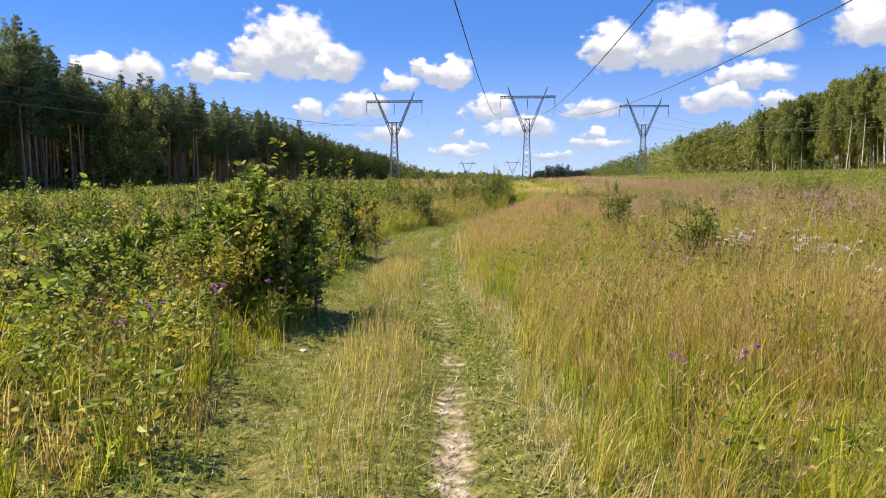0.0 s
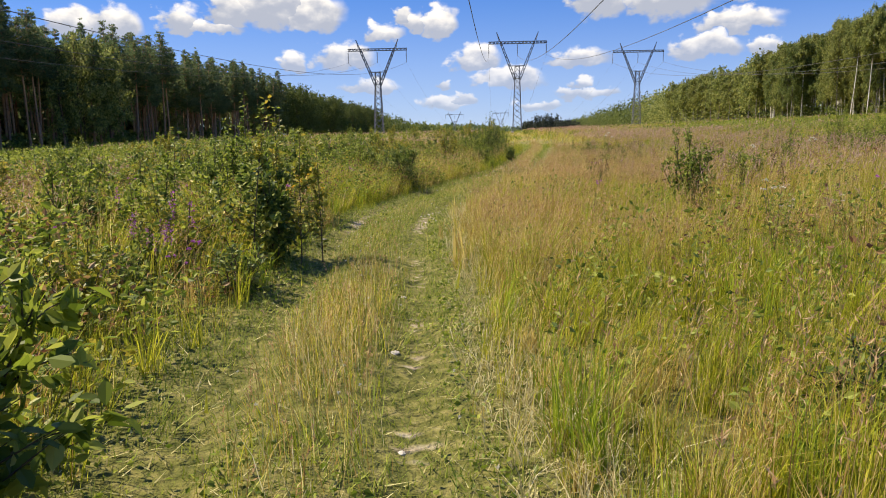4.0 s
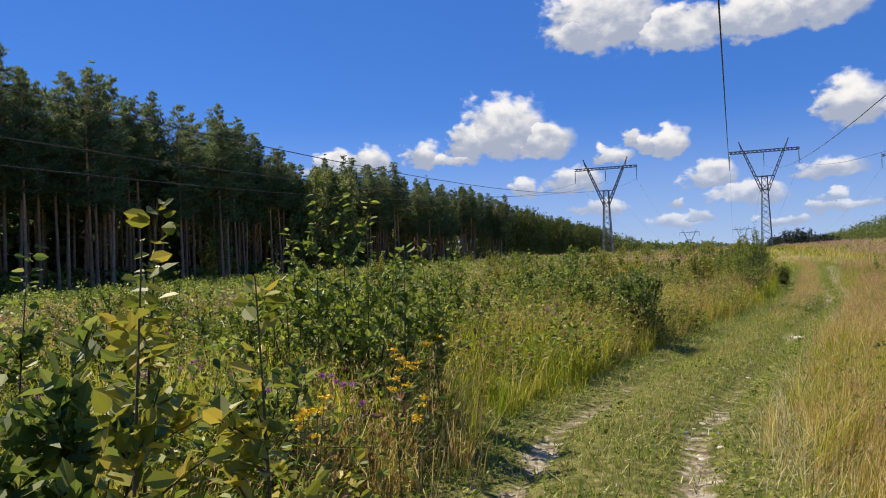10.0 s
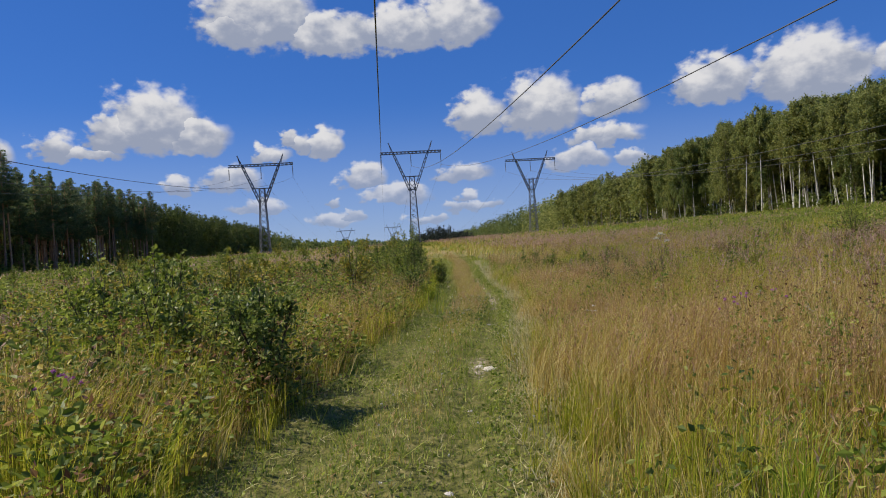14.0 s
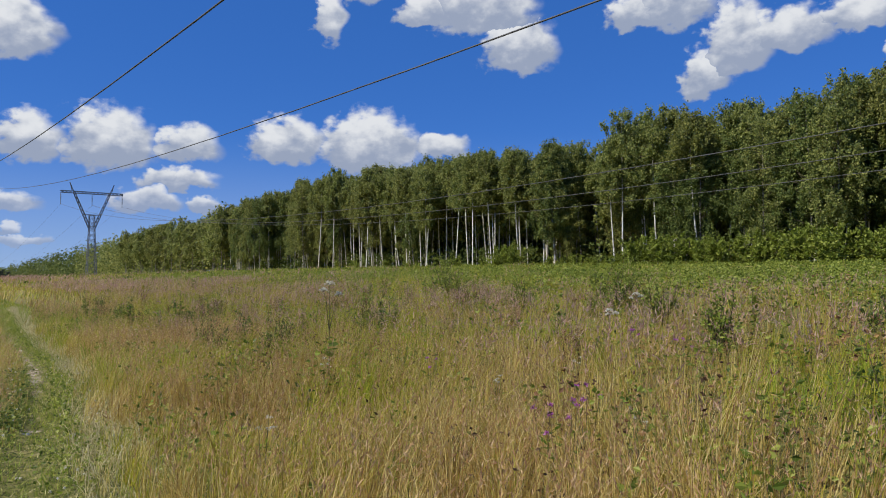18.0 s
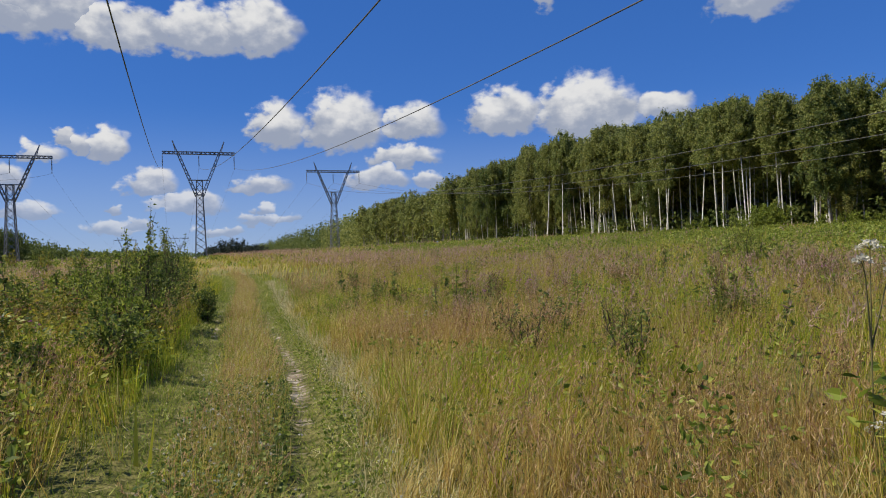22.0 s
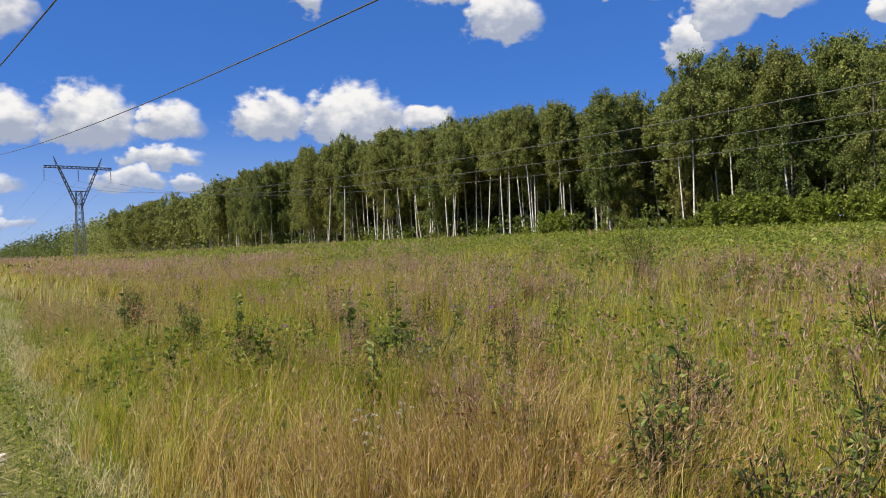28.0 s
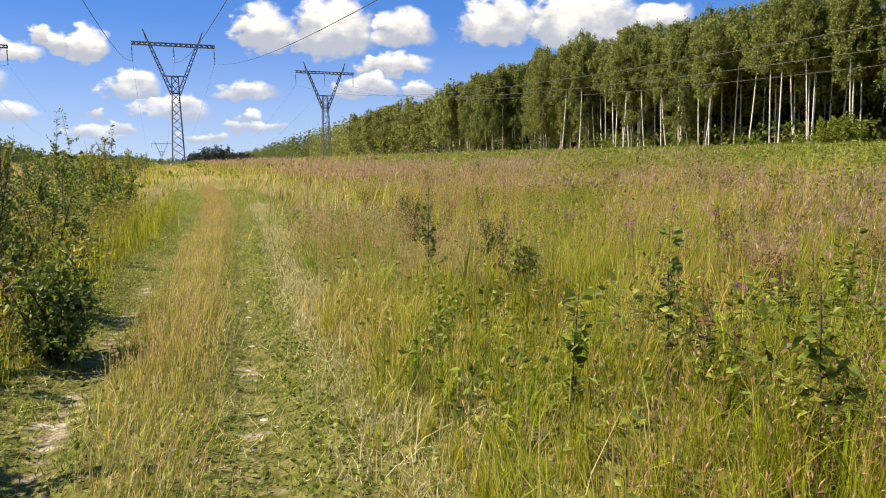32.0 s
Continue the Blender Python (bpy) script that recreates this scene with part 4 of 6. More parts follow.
# broad patches of one growth: x, y, reach, lushness
DRIFTS = [(2.7, 15.0, 1.5, 0.9), (2.5, 8.6, 1.2, -0.7), (4.6, 11.0, 1.6, -0.6), (2.2, 36.6, 0.9, 0.8), (4.2, 38.2, 1.3, 0.9), (4.0, 32.6, 1.2, 0.7), (2.4, 33.6, 1.2, -0.9), (3.6, 35.0, 1.2, -0.5), (2.6, 29.6, 1.6, -0.8), (4.6, 46.0, 2.2, 0.6), (3.0, 43.0, 1.0, 0.3), (2.9, 41.4, 0.8, -0.8), (6.5, 49.0, 2.0, 0.5), (-3.2, 23.6, 1.4, 0.8)]


def lushness(x, y):
    """Green growth above nought, dry growth below it."""
    p = 0.8 * lump(x, y, 2.3, 1.0) + 0.75 * lump(x, y, 0.9, 2.0) + np.interp(y, [5, 12, 18, 24, 38, 42, 60], [0.65, 0.55, 0.1, -0.15, -0.05, 0.25, 0.1])
    for a, b, r, k in DRIFTS:
        p = p + 1.5 * k * np.exp(-(((x - a) ** 2 + (y - b) ** 2) / r**2))
    return p


def share(kind, x, y, d, own):
    """Relative cover of a grass kind at a place; neighbouring tussocks differ."""
    patch = lushness(x, y) + 1.7 * (own - 0.5) + 0.55 * np.clip((d - 15) / 6, 0, 1)
    verge = np.exp(-(((d - 1.6) / 0.5) ** 2))
    if kind == "green":
        return 0.62 + 0.95 * patch - 0.45 * verge
    if kind == "gold":
        return (0.26 - 0.45 * patch + 0.40 * lump(x, y, 3.1, 4.0)) * np.where((d > 0) | (y < 12), 1, 0.6) + 0.75 * verge * np.clip((72 - y) / 20, 0, 1)
    return (0.20 - 0.35 * patch + 0.45 * lump(x, y, 2.7, 7.0) + 0.45 * lump(x, y, 0.6, 27.0) - 0.3 * verge) * np.where((d > 0) | (y < 12), 1, 0.6)


ZONES = [  # count, offsets, y range, blade width, single triangles
    (300000, 1.0, 4.6, 3, 50, 0.0046, False), (130000, -4.4, -0.9, 3, 36, 0.0054, False), (40000, -4.0, -0.9, 36, 62, 0.007, True), (190000, 4.6, 11.0, 0, 70, 0.0085, True),
    (80000, -12.0, -4.4, 0, 60, 0.009, True), (100000, 11.0, 26.0, -8, 100, 0.016, True), (56000, -30.0, -12.0, -8, 100, 0.018, True), (80000, -4.0, 50.0, 60, 190, 0.04, True), (45000, -55.0, -4.0, 60, 190, 0.04, True), (16000, -55.0, 50.0, -30, 60, 0.04, True),
]


def meadow():
    rng = np.random.default_rng(5)
    for kind, name, label, hh in (("green", "green_grass", "tall green meadow grass with fine blades", 0.50), ("gold", "golden_grass", "tall golden dry meadow grass", 0.62), ("rust", "brown_grass", "rust-brown drying meadow grass", 0.58)):
        pcs = []
        for n, x0, x1, y0, y1, w, plain in ZONES:
            n = int(n * 0.5)
            x, y, d = scatter(n, x0, x1, y0, y1, rng)
            x, y, own = tussocks(x, y, 0.3 + 30 * w, 0.66, rng)
            ok = (rng.random(n) < np.clip(share(kind, x, y, d, own), 0.03, 1)) & (rng.random(n) < tall_share(d + 0.15 * lump(x, y, 0.7, 6.0), y) * np.where((d < -1.7) & (y > 13) & (y < 19.5), 0.3, 1.0))
            x, y, d, own = keep(ok, x, y, d, own)
            near_track = np.clip((np.abs(d) - 1.0) / 1.4, 0, 1)
            h = hh * rng.uniform(0.35, 1.3, len(x)) * (1 + 0.35 * lump(x, y, 2.0, 3.0) + 0.25 * lump(x, y, 0.5, 13.0)) * (0.6 + 0.4 * near_track) * (0.72 + 0.56 * own)
            wd = w * rng.uniform(0.6, 1.5, len(x))
            pcs.append(spikes(x, y, ground_z(x, y), h, wd, rng, 0.30) if plain else blades(x, y, ground_z(x, y), h, wd, rng, 0.44, 0.4))
        stuff(name, label, M[kind], pcs)
    # broad-bladed green tufts
    tx, ty, td = scatter(2600, -7.0, 9.0, 6, 60, rng)
    tx, ty, td = keep((rng.random(2600) < tall_share(td)) & (lushness(tx, ty) > 0.15), tx, ty, td)
    k = 26
    x = np.repeat(tx, k) + rng.normal(0, 0.05, len(tx) * k)
    y = np.repeat(ty, k) + rng.normal(0, 0.05, len(tx) * k)
    h = np.repeat(rng.uniform(0.4, 0.8, len(tx)), k) * rng.uniform(0.55, 1.1, len(x))
    stuff("grass_tufts", "dense tufts of broad bright green grass blades", M["tuft"], [blades(x, y, ground_z(x, y), h, 0.008 * rng.uniform(0.6, 1.3, len(x)), rng, 0.42, 0.35)])
    # flowering stalks with loose seed heads, in drifts
    heads, stalks = [], []
    for n, x0, x1, y0, y1, size, k, wide in ((26000, 1.3, 6.0, 5, 56, 0.036, 7, 0.0026), (20000, -6.0, -1.2, 6, 60, 0.038, 6, 0.003), (36000, 5.0, 30.0, 10, 95, 0.085, 6, 0.005), (20000, -24.0, -4.5, 10, 95, 0.09, 5, 0.006), (12000, 4.0, 46.0, 70, 190, 0.25, 3, 0.02), (5000, -50.0, -3.0, 70, 190, 0.28, 3, 0.02)):
        x, y, d = scatter(n, x0, x1, y0, y1, rng)
        want = 0.5 - 0.9 * np.clip((d - 15) / 6, 0, 1) - 0.35 * lushness(x, y) + 0.9 * lump(x, y, 2.7, 7.0) + 0.3 * lump(x, y, 1.1, 3.0) + np.where(d > 0, 0.12, 0.0)
        x, y, d = keep((rng.random(n) < np.clip(want, 0.02, 1)) & (rng.random(n) < tall_share(d)), x, y, d)
        m = len(x)
        z = ground_z(x, y)
        h = rng.uniform(0.5, 0.92, m) * (1 + 0.15 * lump(x, y, 4.0, 2.0))
        v, f, s = blades(x, y, z, h, np.full(m, wide), rng, 0.16, 0.05)
        stalks.append((v, f, s))
        tip = v.reshape(m, 5, 3)[:, 4]
        low = v.reshape(m, 5, 3)[:, 2]
        u = rng.uniform(0.35, 1.0, (m, k))
        p = low[:, None] + (tip - low)[:, None] * u[..., None]
        ax = unit(tip - low)[:, None] + rng.normal(0, 0.45, (m, k, 3))
        heads.append(leaves(p.reshape(-1, 3), ax.reshape(-1, 3), size * rng.uniform(0.6, 1.4, m * k), 0.15, rng))
    stuff("grass_stalks", "thin brown flowering stalks of meadow grass", M["rust"], stalks)
    stuff("seed_heads", "rust-brown loose seed heads above the meadow grass", M["head"], heads[:2])
    stuff("seed_heads", "pinkish-mauve loose seed heads above the meadow grass", M["mauve"], heads[2:])
    # the uncut middle strip
    for kind, n in (("gold", 46000), ("pale", 18000), ("rust", 12000), ("green", 30000)):
        x, y, d = scatter(n, -0.48, 0.48, 2, 80, rng)
        ok = rng.random(n) < np.exp(-1.5 * (d / 0.36) ** 2) * np.clip(0.6 + 0.5 * lump(x, y, 2.0, 9.0) + 0.02 * np.maximum(y - 20, -4), 0.08, 1) * np.interp(y, [16, 18, 31, 34], [1, 0.35, 0.35, 1])
        x, y, d = keep(ok, x, y, d)
        h = rng.uniform(0.08, 0.34, len(x)) * (1 + 0.25 * lump(x, y, 2.0, 9.0)) * np.interp(y, [12, 17, 20, 31, 37], [1.15, 0.65, 0.4, 0.45, 0.95])
        stuff("strip_grass", "dry grass standing uncut between the ruts", M[kind], [blades(x, y, ground_z(x, y), h, 0.0042 * rng.uniform(0.6, 1.4, len(x)), rng, 0.34)])
    # rusty haze of fine seed heads over the middle strip
    x, y, d = scatter(5000, -0.36, 0.36, 2, 80, rng)
    x, y, d = keep(rng.random(5000) < np.interp(y, [10, 16, 18, 31, 34, 80], [0.7, 0.5, 0.15, 0.2, 1, 1]) * (0.6 + 0.5 * lump(x, y, 2.0, 9.0)), x, y, d)
    h = rng.uniform(0.18, 0.44, len(x)) * np.interp(y, [12, 17, 20, 31, 37], [1, 0.7, 0.5, 0.6, 1.1])
    v, f, s = blades(x, y, ground_z(x, y), h, np.full(len(x), 0.003), rng, 0.2, 0.05)
    tip, low = v.reshape(-1, 5, 3)[:, 4], v.reshape(-1, 5, 3)[:, 2]
    p = low[:, None] + (tip - low)[:, None] * rng.uniform(0.2, 1.0, (len(x), 9, 1))
    stuff("strip_stalks", "thin rusty stalks on the strip between the ruts", M["rust"], [(v, f, s)])
    stuff("strip_seed_heads", "loose rusty seed heads on the strip between the ruts", M["head"], [leaves(p.reshape(-1, 3), (unit(tip - low)[:, None] + rng.normal(0, 0.5, p.shape)).reshape(-1, 3), 0.03 * rng.uniform(0.6, 1.4, 9 * len(x)), 0.16, rng)])
    # bleached lodged grass in a strip beside the right rut
    x, y, d = scatter(60000, 0.88, 1.85, 1, 66, rng)
    x, y, own = tussocks(x, y, 0.22, 0.5, rng)
    d = x - track_x(y)
    x, y, d = keep((d > 0.85) & (rng.random(60000) < np.exp(-(((d - 1.22 - 0.1 * lump(x, y, 1.5, 3.0)) / 0.27) ** 2)) * np.clip(0.62 + 0.5 * lump(x, y, 1.7, 12.0), 0.1, 1)), x, y, d)
    stuff("verge_grass", "pale bleached grass lying along the rut", M["pale"], [blades(x, y, ground_z(x, y), rng.uniform(0.08, 0.30, len(x)) * (0.7 + 0.5 * (d - 0.8)), 0.0055 * rng.uniform(0.6, 1.4, len(x)), rng, 0.9, 0.4)])
    # a tall stand of grass along the left verge
    for kind, n, label in (("green", 18000, "tall rank green grass along the left verge"), ("gold", 8000, "tall bleached grass along the left verge")):
        x, y, d = scatter(n, -4.6, -1.15, 15, 34, rng)
        x, y, own = tussocks(x, y, 0.45, 0.6, rng)
        d = x - track_x(y)
        x, y, d = keep((rng.random(n) < np.clip(0.45 + 0.9 * lump(x, y, 1.6, 5.5 if kind == "green" else 8.5), 0.05, 1)) & (d < -1.1) & ((x < -3.2) | (y < 16.8) | (y > 20.7)), x, y, d)
        h = rng.uniform(0.5, 1.12, len(x)) * np.clip(0.55 + 0.35 * (-d - 1.1), 0.55, 1)
        stuff("tall_grass", label, M[kind], [blades(x, y, ground_z(x, y), h, 0.007 * rng.uniform(0.6, 1.4, len(x)), rng, 0.22, 0.25)])
    # grass filling the verge under the hedge
    x, y, d = scatter(11000, -3.2, -1.0, 37, 64, rng)
    x, y, own = tussocks(x, y, 0.35, 0.5, rng)
    d = x - track_x(y)
    x, y, d = keep((d < -0.95) & (rng.random(11000) < np.clip(0.6 + 0.6 * lump(x, y, 1.5, 5.0), 0.1, 1)), x, y, d)
    stuff("tall_grass", "rank green grass under the hedge", M["green"], [blades(x, y, ground_z(x, y), rng.uniform(0.25, 0.75, len(x)), 0.008 * rng.uniform(0.6, 1.4, len(x)), rng, 0.25, 0.25)])
    # withered brown flower heads standing in drifts
    x, y, d = scatter(4200, 2.6, 19.0, 8, 80, rng)
    x, y, d = keep(rng.random(4200) < np.clip(0.25 + 0.8 * lump(x, y, 3.6, 17.0), 0.03, 1) * tall_share(d), x, y, d)
    m = len(x)
    p = np.stack([x, y, ground_z(x, y)], 1)[:, None] + np.concatenate([rng.normal(0, 0.07, (m, 10, 2)), rng.uniform(0.3, 0.85, (m, 10, 1))], -1)
    stuff("withered_heads", "withered dark brown flower heads among the grass", M["dry"], [leaves(p.reshape(-1, 3), rng.normal(0, 1, (10 * m, 3)), 0.032 * rng.uniform(0.6, 1.4, 10 * m), 0.45, rng)], "herbs")
    # short and cut grass over the track
    for kind, n, name, label in (("short", 270000, "short_grass", "short trodden green grass on the track"), ("straw", 110000, "cut_grass", "pale cut straw lying on the track")):
        x, y, d = scatter(n, -1.7, 1.9, 2, 78, rng)
        r = rut(x, y)
        bare = r * np.clip(worn(x, y) * (0.55 + 0.75 * lump(x, y, 0.9, 5.0)), 0, 1)
        verge = np.exp(-(((d - 1.15) / 0.3) ** 2))
        want = 0.75 + 0.35 * lump(x, y, 1.2, 2.0) - 0.35 * verge if kind == "short" else 0.40 + 0.35 * lump(x, y, 1.0, 5.1) + 0.5 * verge
        x, y, d = keep(rng.random(n) < np.clip(want, 0.05, 1) * (1 - 0.92 * bare), x, y, d)
        k = len(x)
        if kind == "short":
            b = spikes(x, y, ground_z(x, y), rng.uniform(0.03, 0.12, k) * (1 + 0.5 * lump(x, y, 0.3, 4.0)), 0.0085 * rng.uniform(0.6, 1.6, k), rng, 0.9)
        else:
            b = spikes(x, y, ground_z(x, y) + 0.02, rng.uniform(0.015, 0.05, k), 0.008 * rng.uniform(0.6, 1.7, k), rng, 2.6)
        stuff(name, label, M[kind], [b])
    # clover leaves and white clover heads on the track
    x, y, d = scatter(95000, -1.6, 1.5, 2, 60, rng)
    x, y, d = keep(rng.random(95000) < np.clip(0.25 + 0.6 * lump(x, y, 1.4, 6.0) + 0.6 * np.exp(-(((d - 0.88) / 0.14) ** 2)), 0, 1) * (1 - 0.8 * rut(x, y)), x, y, d)
    p = np.stack([x, y, ground_z(x, y) + rng.uniform(0.02, 0.09, len(x))], 1)
    stuff("clover_leaves", "low green clover leaves on the track", M["herb"], [leaves(p, rng.normal(0, 1, (len(x), 3)) * [1, 1, 0.3], rng.uniform(0.02, 0.045, len(x)), 0.8, rng)], "clover")
    x, y, d = scatter(1500, -0.7, 1.3, 3, 50, rng)
    x, y, d = keep(rng.random(1500) < np.clip(np.where(y < 11, 0.75, np.where((y > 31) & (y < 40), 0.6, 0.12)) * (1 - rut(x, y)), 0, 1), x, y, d)
    c = np.stack([x, y, ground_z(x, y) + rng.uniform(0.10, 0.28, len(x))], 1)
    c = np.repeat(c, 14, 0)
    ex, ey = rng.uniform(-0.45, 0.35, 80), rng.uniform(34.5, 39.0, 80)
    ex = ex + track_x(ey)
    extra = np.stack([ex, ey, ground_z(ex, ey) + rng.uniform(0.08, 0.22, 80)], 1)
    c = np.concatenate([c, np.repeat(extra, 14, 0)])
    ex, ey = rng.uniform(-0.5, 0.45, 5200), rng.uniform(34.2, 39.2, 5200)
    ex = ex + track_x(ey)
    q = np.stack([ex, ey, ground_z(ex, ey) + rng.uniform(0.02, 0.16, 5200)], 1)
    stuff("clover_leaves", "dense dark green clover patch on the middle strip", M["bush"], [leaves(q, rng.normal(0, 1, (5200, 3)) * [1, 1, 0.3], rng.uniform(0.02, 0.05, 5200), 0.8, rng)], "clover")
    stuff("clover_heads", "small round white clover flower heads", M["whitef"], [leaves(c, rng.normal(0, 1, (len(c), 3)) + [0, 0, 0.3], 0.013, 0.5, rng)], "clover")
    # leafy herbs and tree seedlings filling the field, in clumps
    stems = []
    for n, x0, x1, y0, y1, leaf, per, size, kind in (
        (1900, -7.0, -1.2, 6, 42, 0.070, 40, 0.13, "herb"), (1500, -7.0, -1.2, 6, 62, 0.066, 36, 0.13, "sapling"), (2200, -17.0, -6.5, 9, 62, 0.095, 22, 0.16, "herb"), (1600, -17.0, -6.5, 9, 62, 0.095, 22, 0.16, "sapling"),
        (7000, -56.0, -15.0, 12, 130, 0.19, 9, 0.25, "herb"), (6000, -56.0, -15.0, 12, 130, 0.19, 9, 0.25, "edge"), (1900, -9.0, -1.3, 8, 50, 0.06, 26, 0.13, "rusty"), (1600, -9.0, -1.6, 8, 60, 0.07, 30, 0.14, "bush"), (1100, -22.0, -7.0, 9, 70, 0.10, 16, 0.18, "rusty"), (1500, 3.0, 13.0, 11, 62, 0.055, 24, 0.12, "rusty"), (1500, 9.0, 30.0, 14, 90, 0.10, 12, 0.2, "rusty"), (9000, 16.0, 44.0, 12, 130, 0.15, 9, 0.26, "edge"), (1700, 1.5, 9.0, 6, 60, 0.058, 30, 0.10, "herb"), (700, 1.5, 9.0, 6, 60, 0.055, 26, 0.10, "bush"), (5200, 9.0, 40.0, 12, 120, 0.11, 14, 0.2, "herb"), (1800, 7.0, 30.0, 12, 100, 0.09, 16, 0.16, "bush"), (10000, 30.0, 64.0, 12, 160, 0.18, 10, 0.3, "edge"), (3600, -55.0, 48.0, 90, 200, 0.32, 8, 0.4, "herb"),
    ):
        x, y, d = scatter(n, x0, x1, y0, y1, rng)
        base = 0.55 if x1 < 0 else 0.30
        if kind == "edge":
            base = np.clip((np.abs(x) - np.where(x > 0, 14, 8)) / 15, 0.05, 1)
        if kind == "rusty" and x1 > 0:
            base = -0.05
        clump = lump(x, y, 1.7, {"herb": 12.0, "sapling": 15.0, "edge": 18.0, "bush": 21.0, "rusty": 24.0}[kind]) + 0.5 * lump(x, y, 5.0, 8.0)
        ok = rng.random(n) < np.clip(base + 0.85 * clump, 0.03, 1) * tall_share(d)
        x, y, d, clump = keep(ok, x, y, d, clump)
        m = len(x)
        h = rng.uniform(0.4, 0.95, m) * (1 + 0.3 * clump) * np.clip(0.5 + 0.25 * np.abs(np.abs(d) - 0.9), 0.5, 1) * (0.7 if x1 > 0 else 1)
        u = rng.uniform(0.1, 1, (m, per)) ** 0.75
        r = rng.normal(0, size, (m, per, 2)) * (1.1 - 0.55 * u)[..., None]
        p = np.stack([x[:, None] + r[..., 0], y[:, None] + r[..., 1], ground_z(x, y)[:, None] + h[:, None] * u], -1)
        ax = np.concatenate([r / size + rng.normal(0, 0.5, r.shape), rng.uniform(-0.3, 0.9, (m, per, 1))], -1)
        if kind == "edge" and x1 == 64.0:
            p[..., 2] -= 0.35 * (h[:, None] * u)
        pcs = [(full_leaves if leaf < 0.075 and x1 < 0 and kind != "rusty" else leaves)(p.reshape(-1, 3), ax.reshape(-1, 3), leaf * rng.uniform(0.55, 1.35, m * per), 0.58, rng)]
        if leaf < 0.1:
            sx, sy = np.repeat(x, 3) + rng.normal(0, 0.04, 3 * m), np.repeat(y, 3) + rng.normal(0, 0.04, 3 * m)
            stems.append(blades(sx, sy, ground_z(sx, sy), np.repeat(h, 3) * rng.uniform(0.8, 1.0, 3 * m), np.full(3 * m, 0.006), rng, 0.15, 0.05))
        stuff("seedlings" if kind == "sapling" else "herbs", {"herb": "green leafy herbs growing thickly among the grass", "sapling": "yellowing leafy seedlings among the grass", "edge": "bright green low growth near the wood edge", "bush": "small dark-leaved herbs scattered in the grass", "rusty": "reddening withered herbs among the grass"}[kind], M[kind], pcs, "herbs")
    stuff("herb_stalks", "thin green-brown stalks of the leafy herbs", M["stem"], stems, "herbs")


meadow()


# ---- bushes and saplings ----
def bush_parts(rng, h, spread, n_leaves, leaf, stems=9):
    pieces, ps, ax = [], [], []
    for s in range(stems):
        a = rng.uniform(0, 2 * np.pi)
        hh = h * rng.uniform(0.55, 1.0)
        out = spread * rng.uniform(0.2, 1.0)
        p = np.array([[np.cos(a) * 0.06, np.sin(a) * 0.06, -0.05], [np.cos(a) * out * 0.6, np.sin(a) * out * 0.6, hh * 0.45], [np.cos(a) * out, np.sin(a) * out, hh]])
        p[1:] += rng.normal(0, 0.04 * h, (2, 3))
        pieces.append(tube(p, [0.014, 0.009, 0.003], 4))
        tw = []
        for _ in range(9):
            u = rng.uniform(0.06, 1.0)
            q = p[0] + (p[1] - p[0]) * min(1, 2 * u) + (p[2] - p[1]) * max(0, 2 * u - 1)
            e = q + np.append(rng.normal(0, 0.16 + 0.3 * spread, 2) * (1.15 - u) + (p[2] - p[0])[:2] * 0.1, rng.uniform(0.02, 0.22) * h)
            pieces.append(tube([q, (q + e) / 2 + [0, 0, 0.02], e], [0.005, 0.004, 0.002], 3))
            tw.append((q, e))
        k = n_leaves // stems
        u = rng.random(k)
        w = rng.integers(0, 9, k)
        qa, ea = np.array([t[0] for t in tw])[w], np.array([t[1] for t in tw])[w]
        ps.append(qa + (ea - qa) * u[:, None] + rng.normal(0, 0.03, (k, 3)))
        ax.append(unit(ea - qa) * 0.6 + rng.normal(0, 0.7, (k, 3)))
    ps, ax = np.concatenate(ps), np.concatenate(ax)
    ps[:, 2] = np.maximum(ps[:, 2], 0.04)
    return join(pieces), full_leaves(ps, ax, rng.uniform(0.55, 1.25, len(ps)) * leaf, 0.55, rng)


def sapling_parts(rng, h, leaf, n):
    """One leaning leader with leaves up its length and a few short side shoots."""
    ln = rng.normal(0, 0.06, 2) * h
    t = np.linspace(0, 1, 6)
    pts = np.stack([ln[0] * t**1.5, ln[1] * t**1.5, h * t - 0.04], 1)
    pieces = [tube(pts, 0.008 * (1 - t) + 0.002, 5)]
    ps, ax = [], []
    u = rng.uniform(0.12, 1, n)
    a = rng.uniform(0, 2 * np.pi, n)
    base = np.stack([np.interp(u, t, pts[:, 0]), np.interp(u, t, pts[:, 1]), np.interp(u, t, pts[:, 2])], 1)
    out = np.stack([np.cos(a), np.sin(a), rng.uniform(-0.2, 0.7, n)], 1)
    ps.append(base + out * 0.02)
    ax.append(out)
    for _ in range(int(4 + 5 * h)):
        q = rng.uniform(0.15, 0.75)
        b = np.array([np.interp(q, t, pts[:, k]) for k in range(3)])
        d = np.append(rng.normal(0, 1, 2), 0.9)
        e = b + unit(d) * h * rng.uniform(0.12, 0.32) * (1.1 - q)
        pieces.append(tube([b, (b + e) / 2, e], [0.006, 0.004, 0.002], 3))
        k = max(4, n // 6)
        w = rng.random(k)
        ps.append(b + (e - b) * w[:, None])
        ax.append(unit(e - b) * 0.5 + rng.normal(0, 0.6, (k, 3)))
    ps, ax = np.concatenate(ps), np.concatenate(ax)
    return join(pieces), full_leaves(ps, ax, leaf * rng.uniform(0.55, 1.2, len(ps)), 0.58, rng)


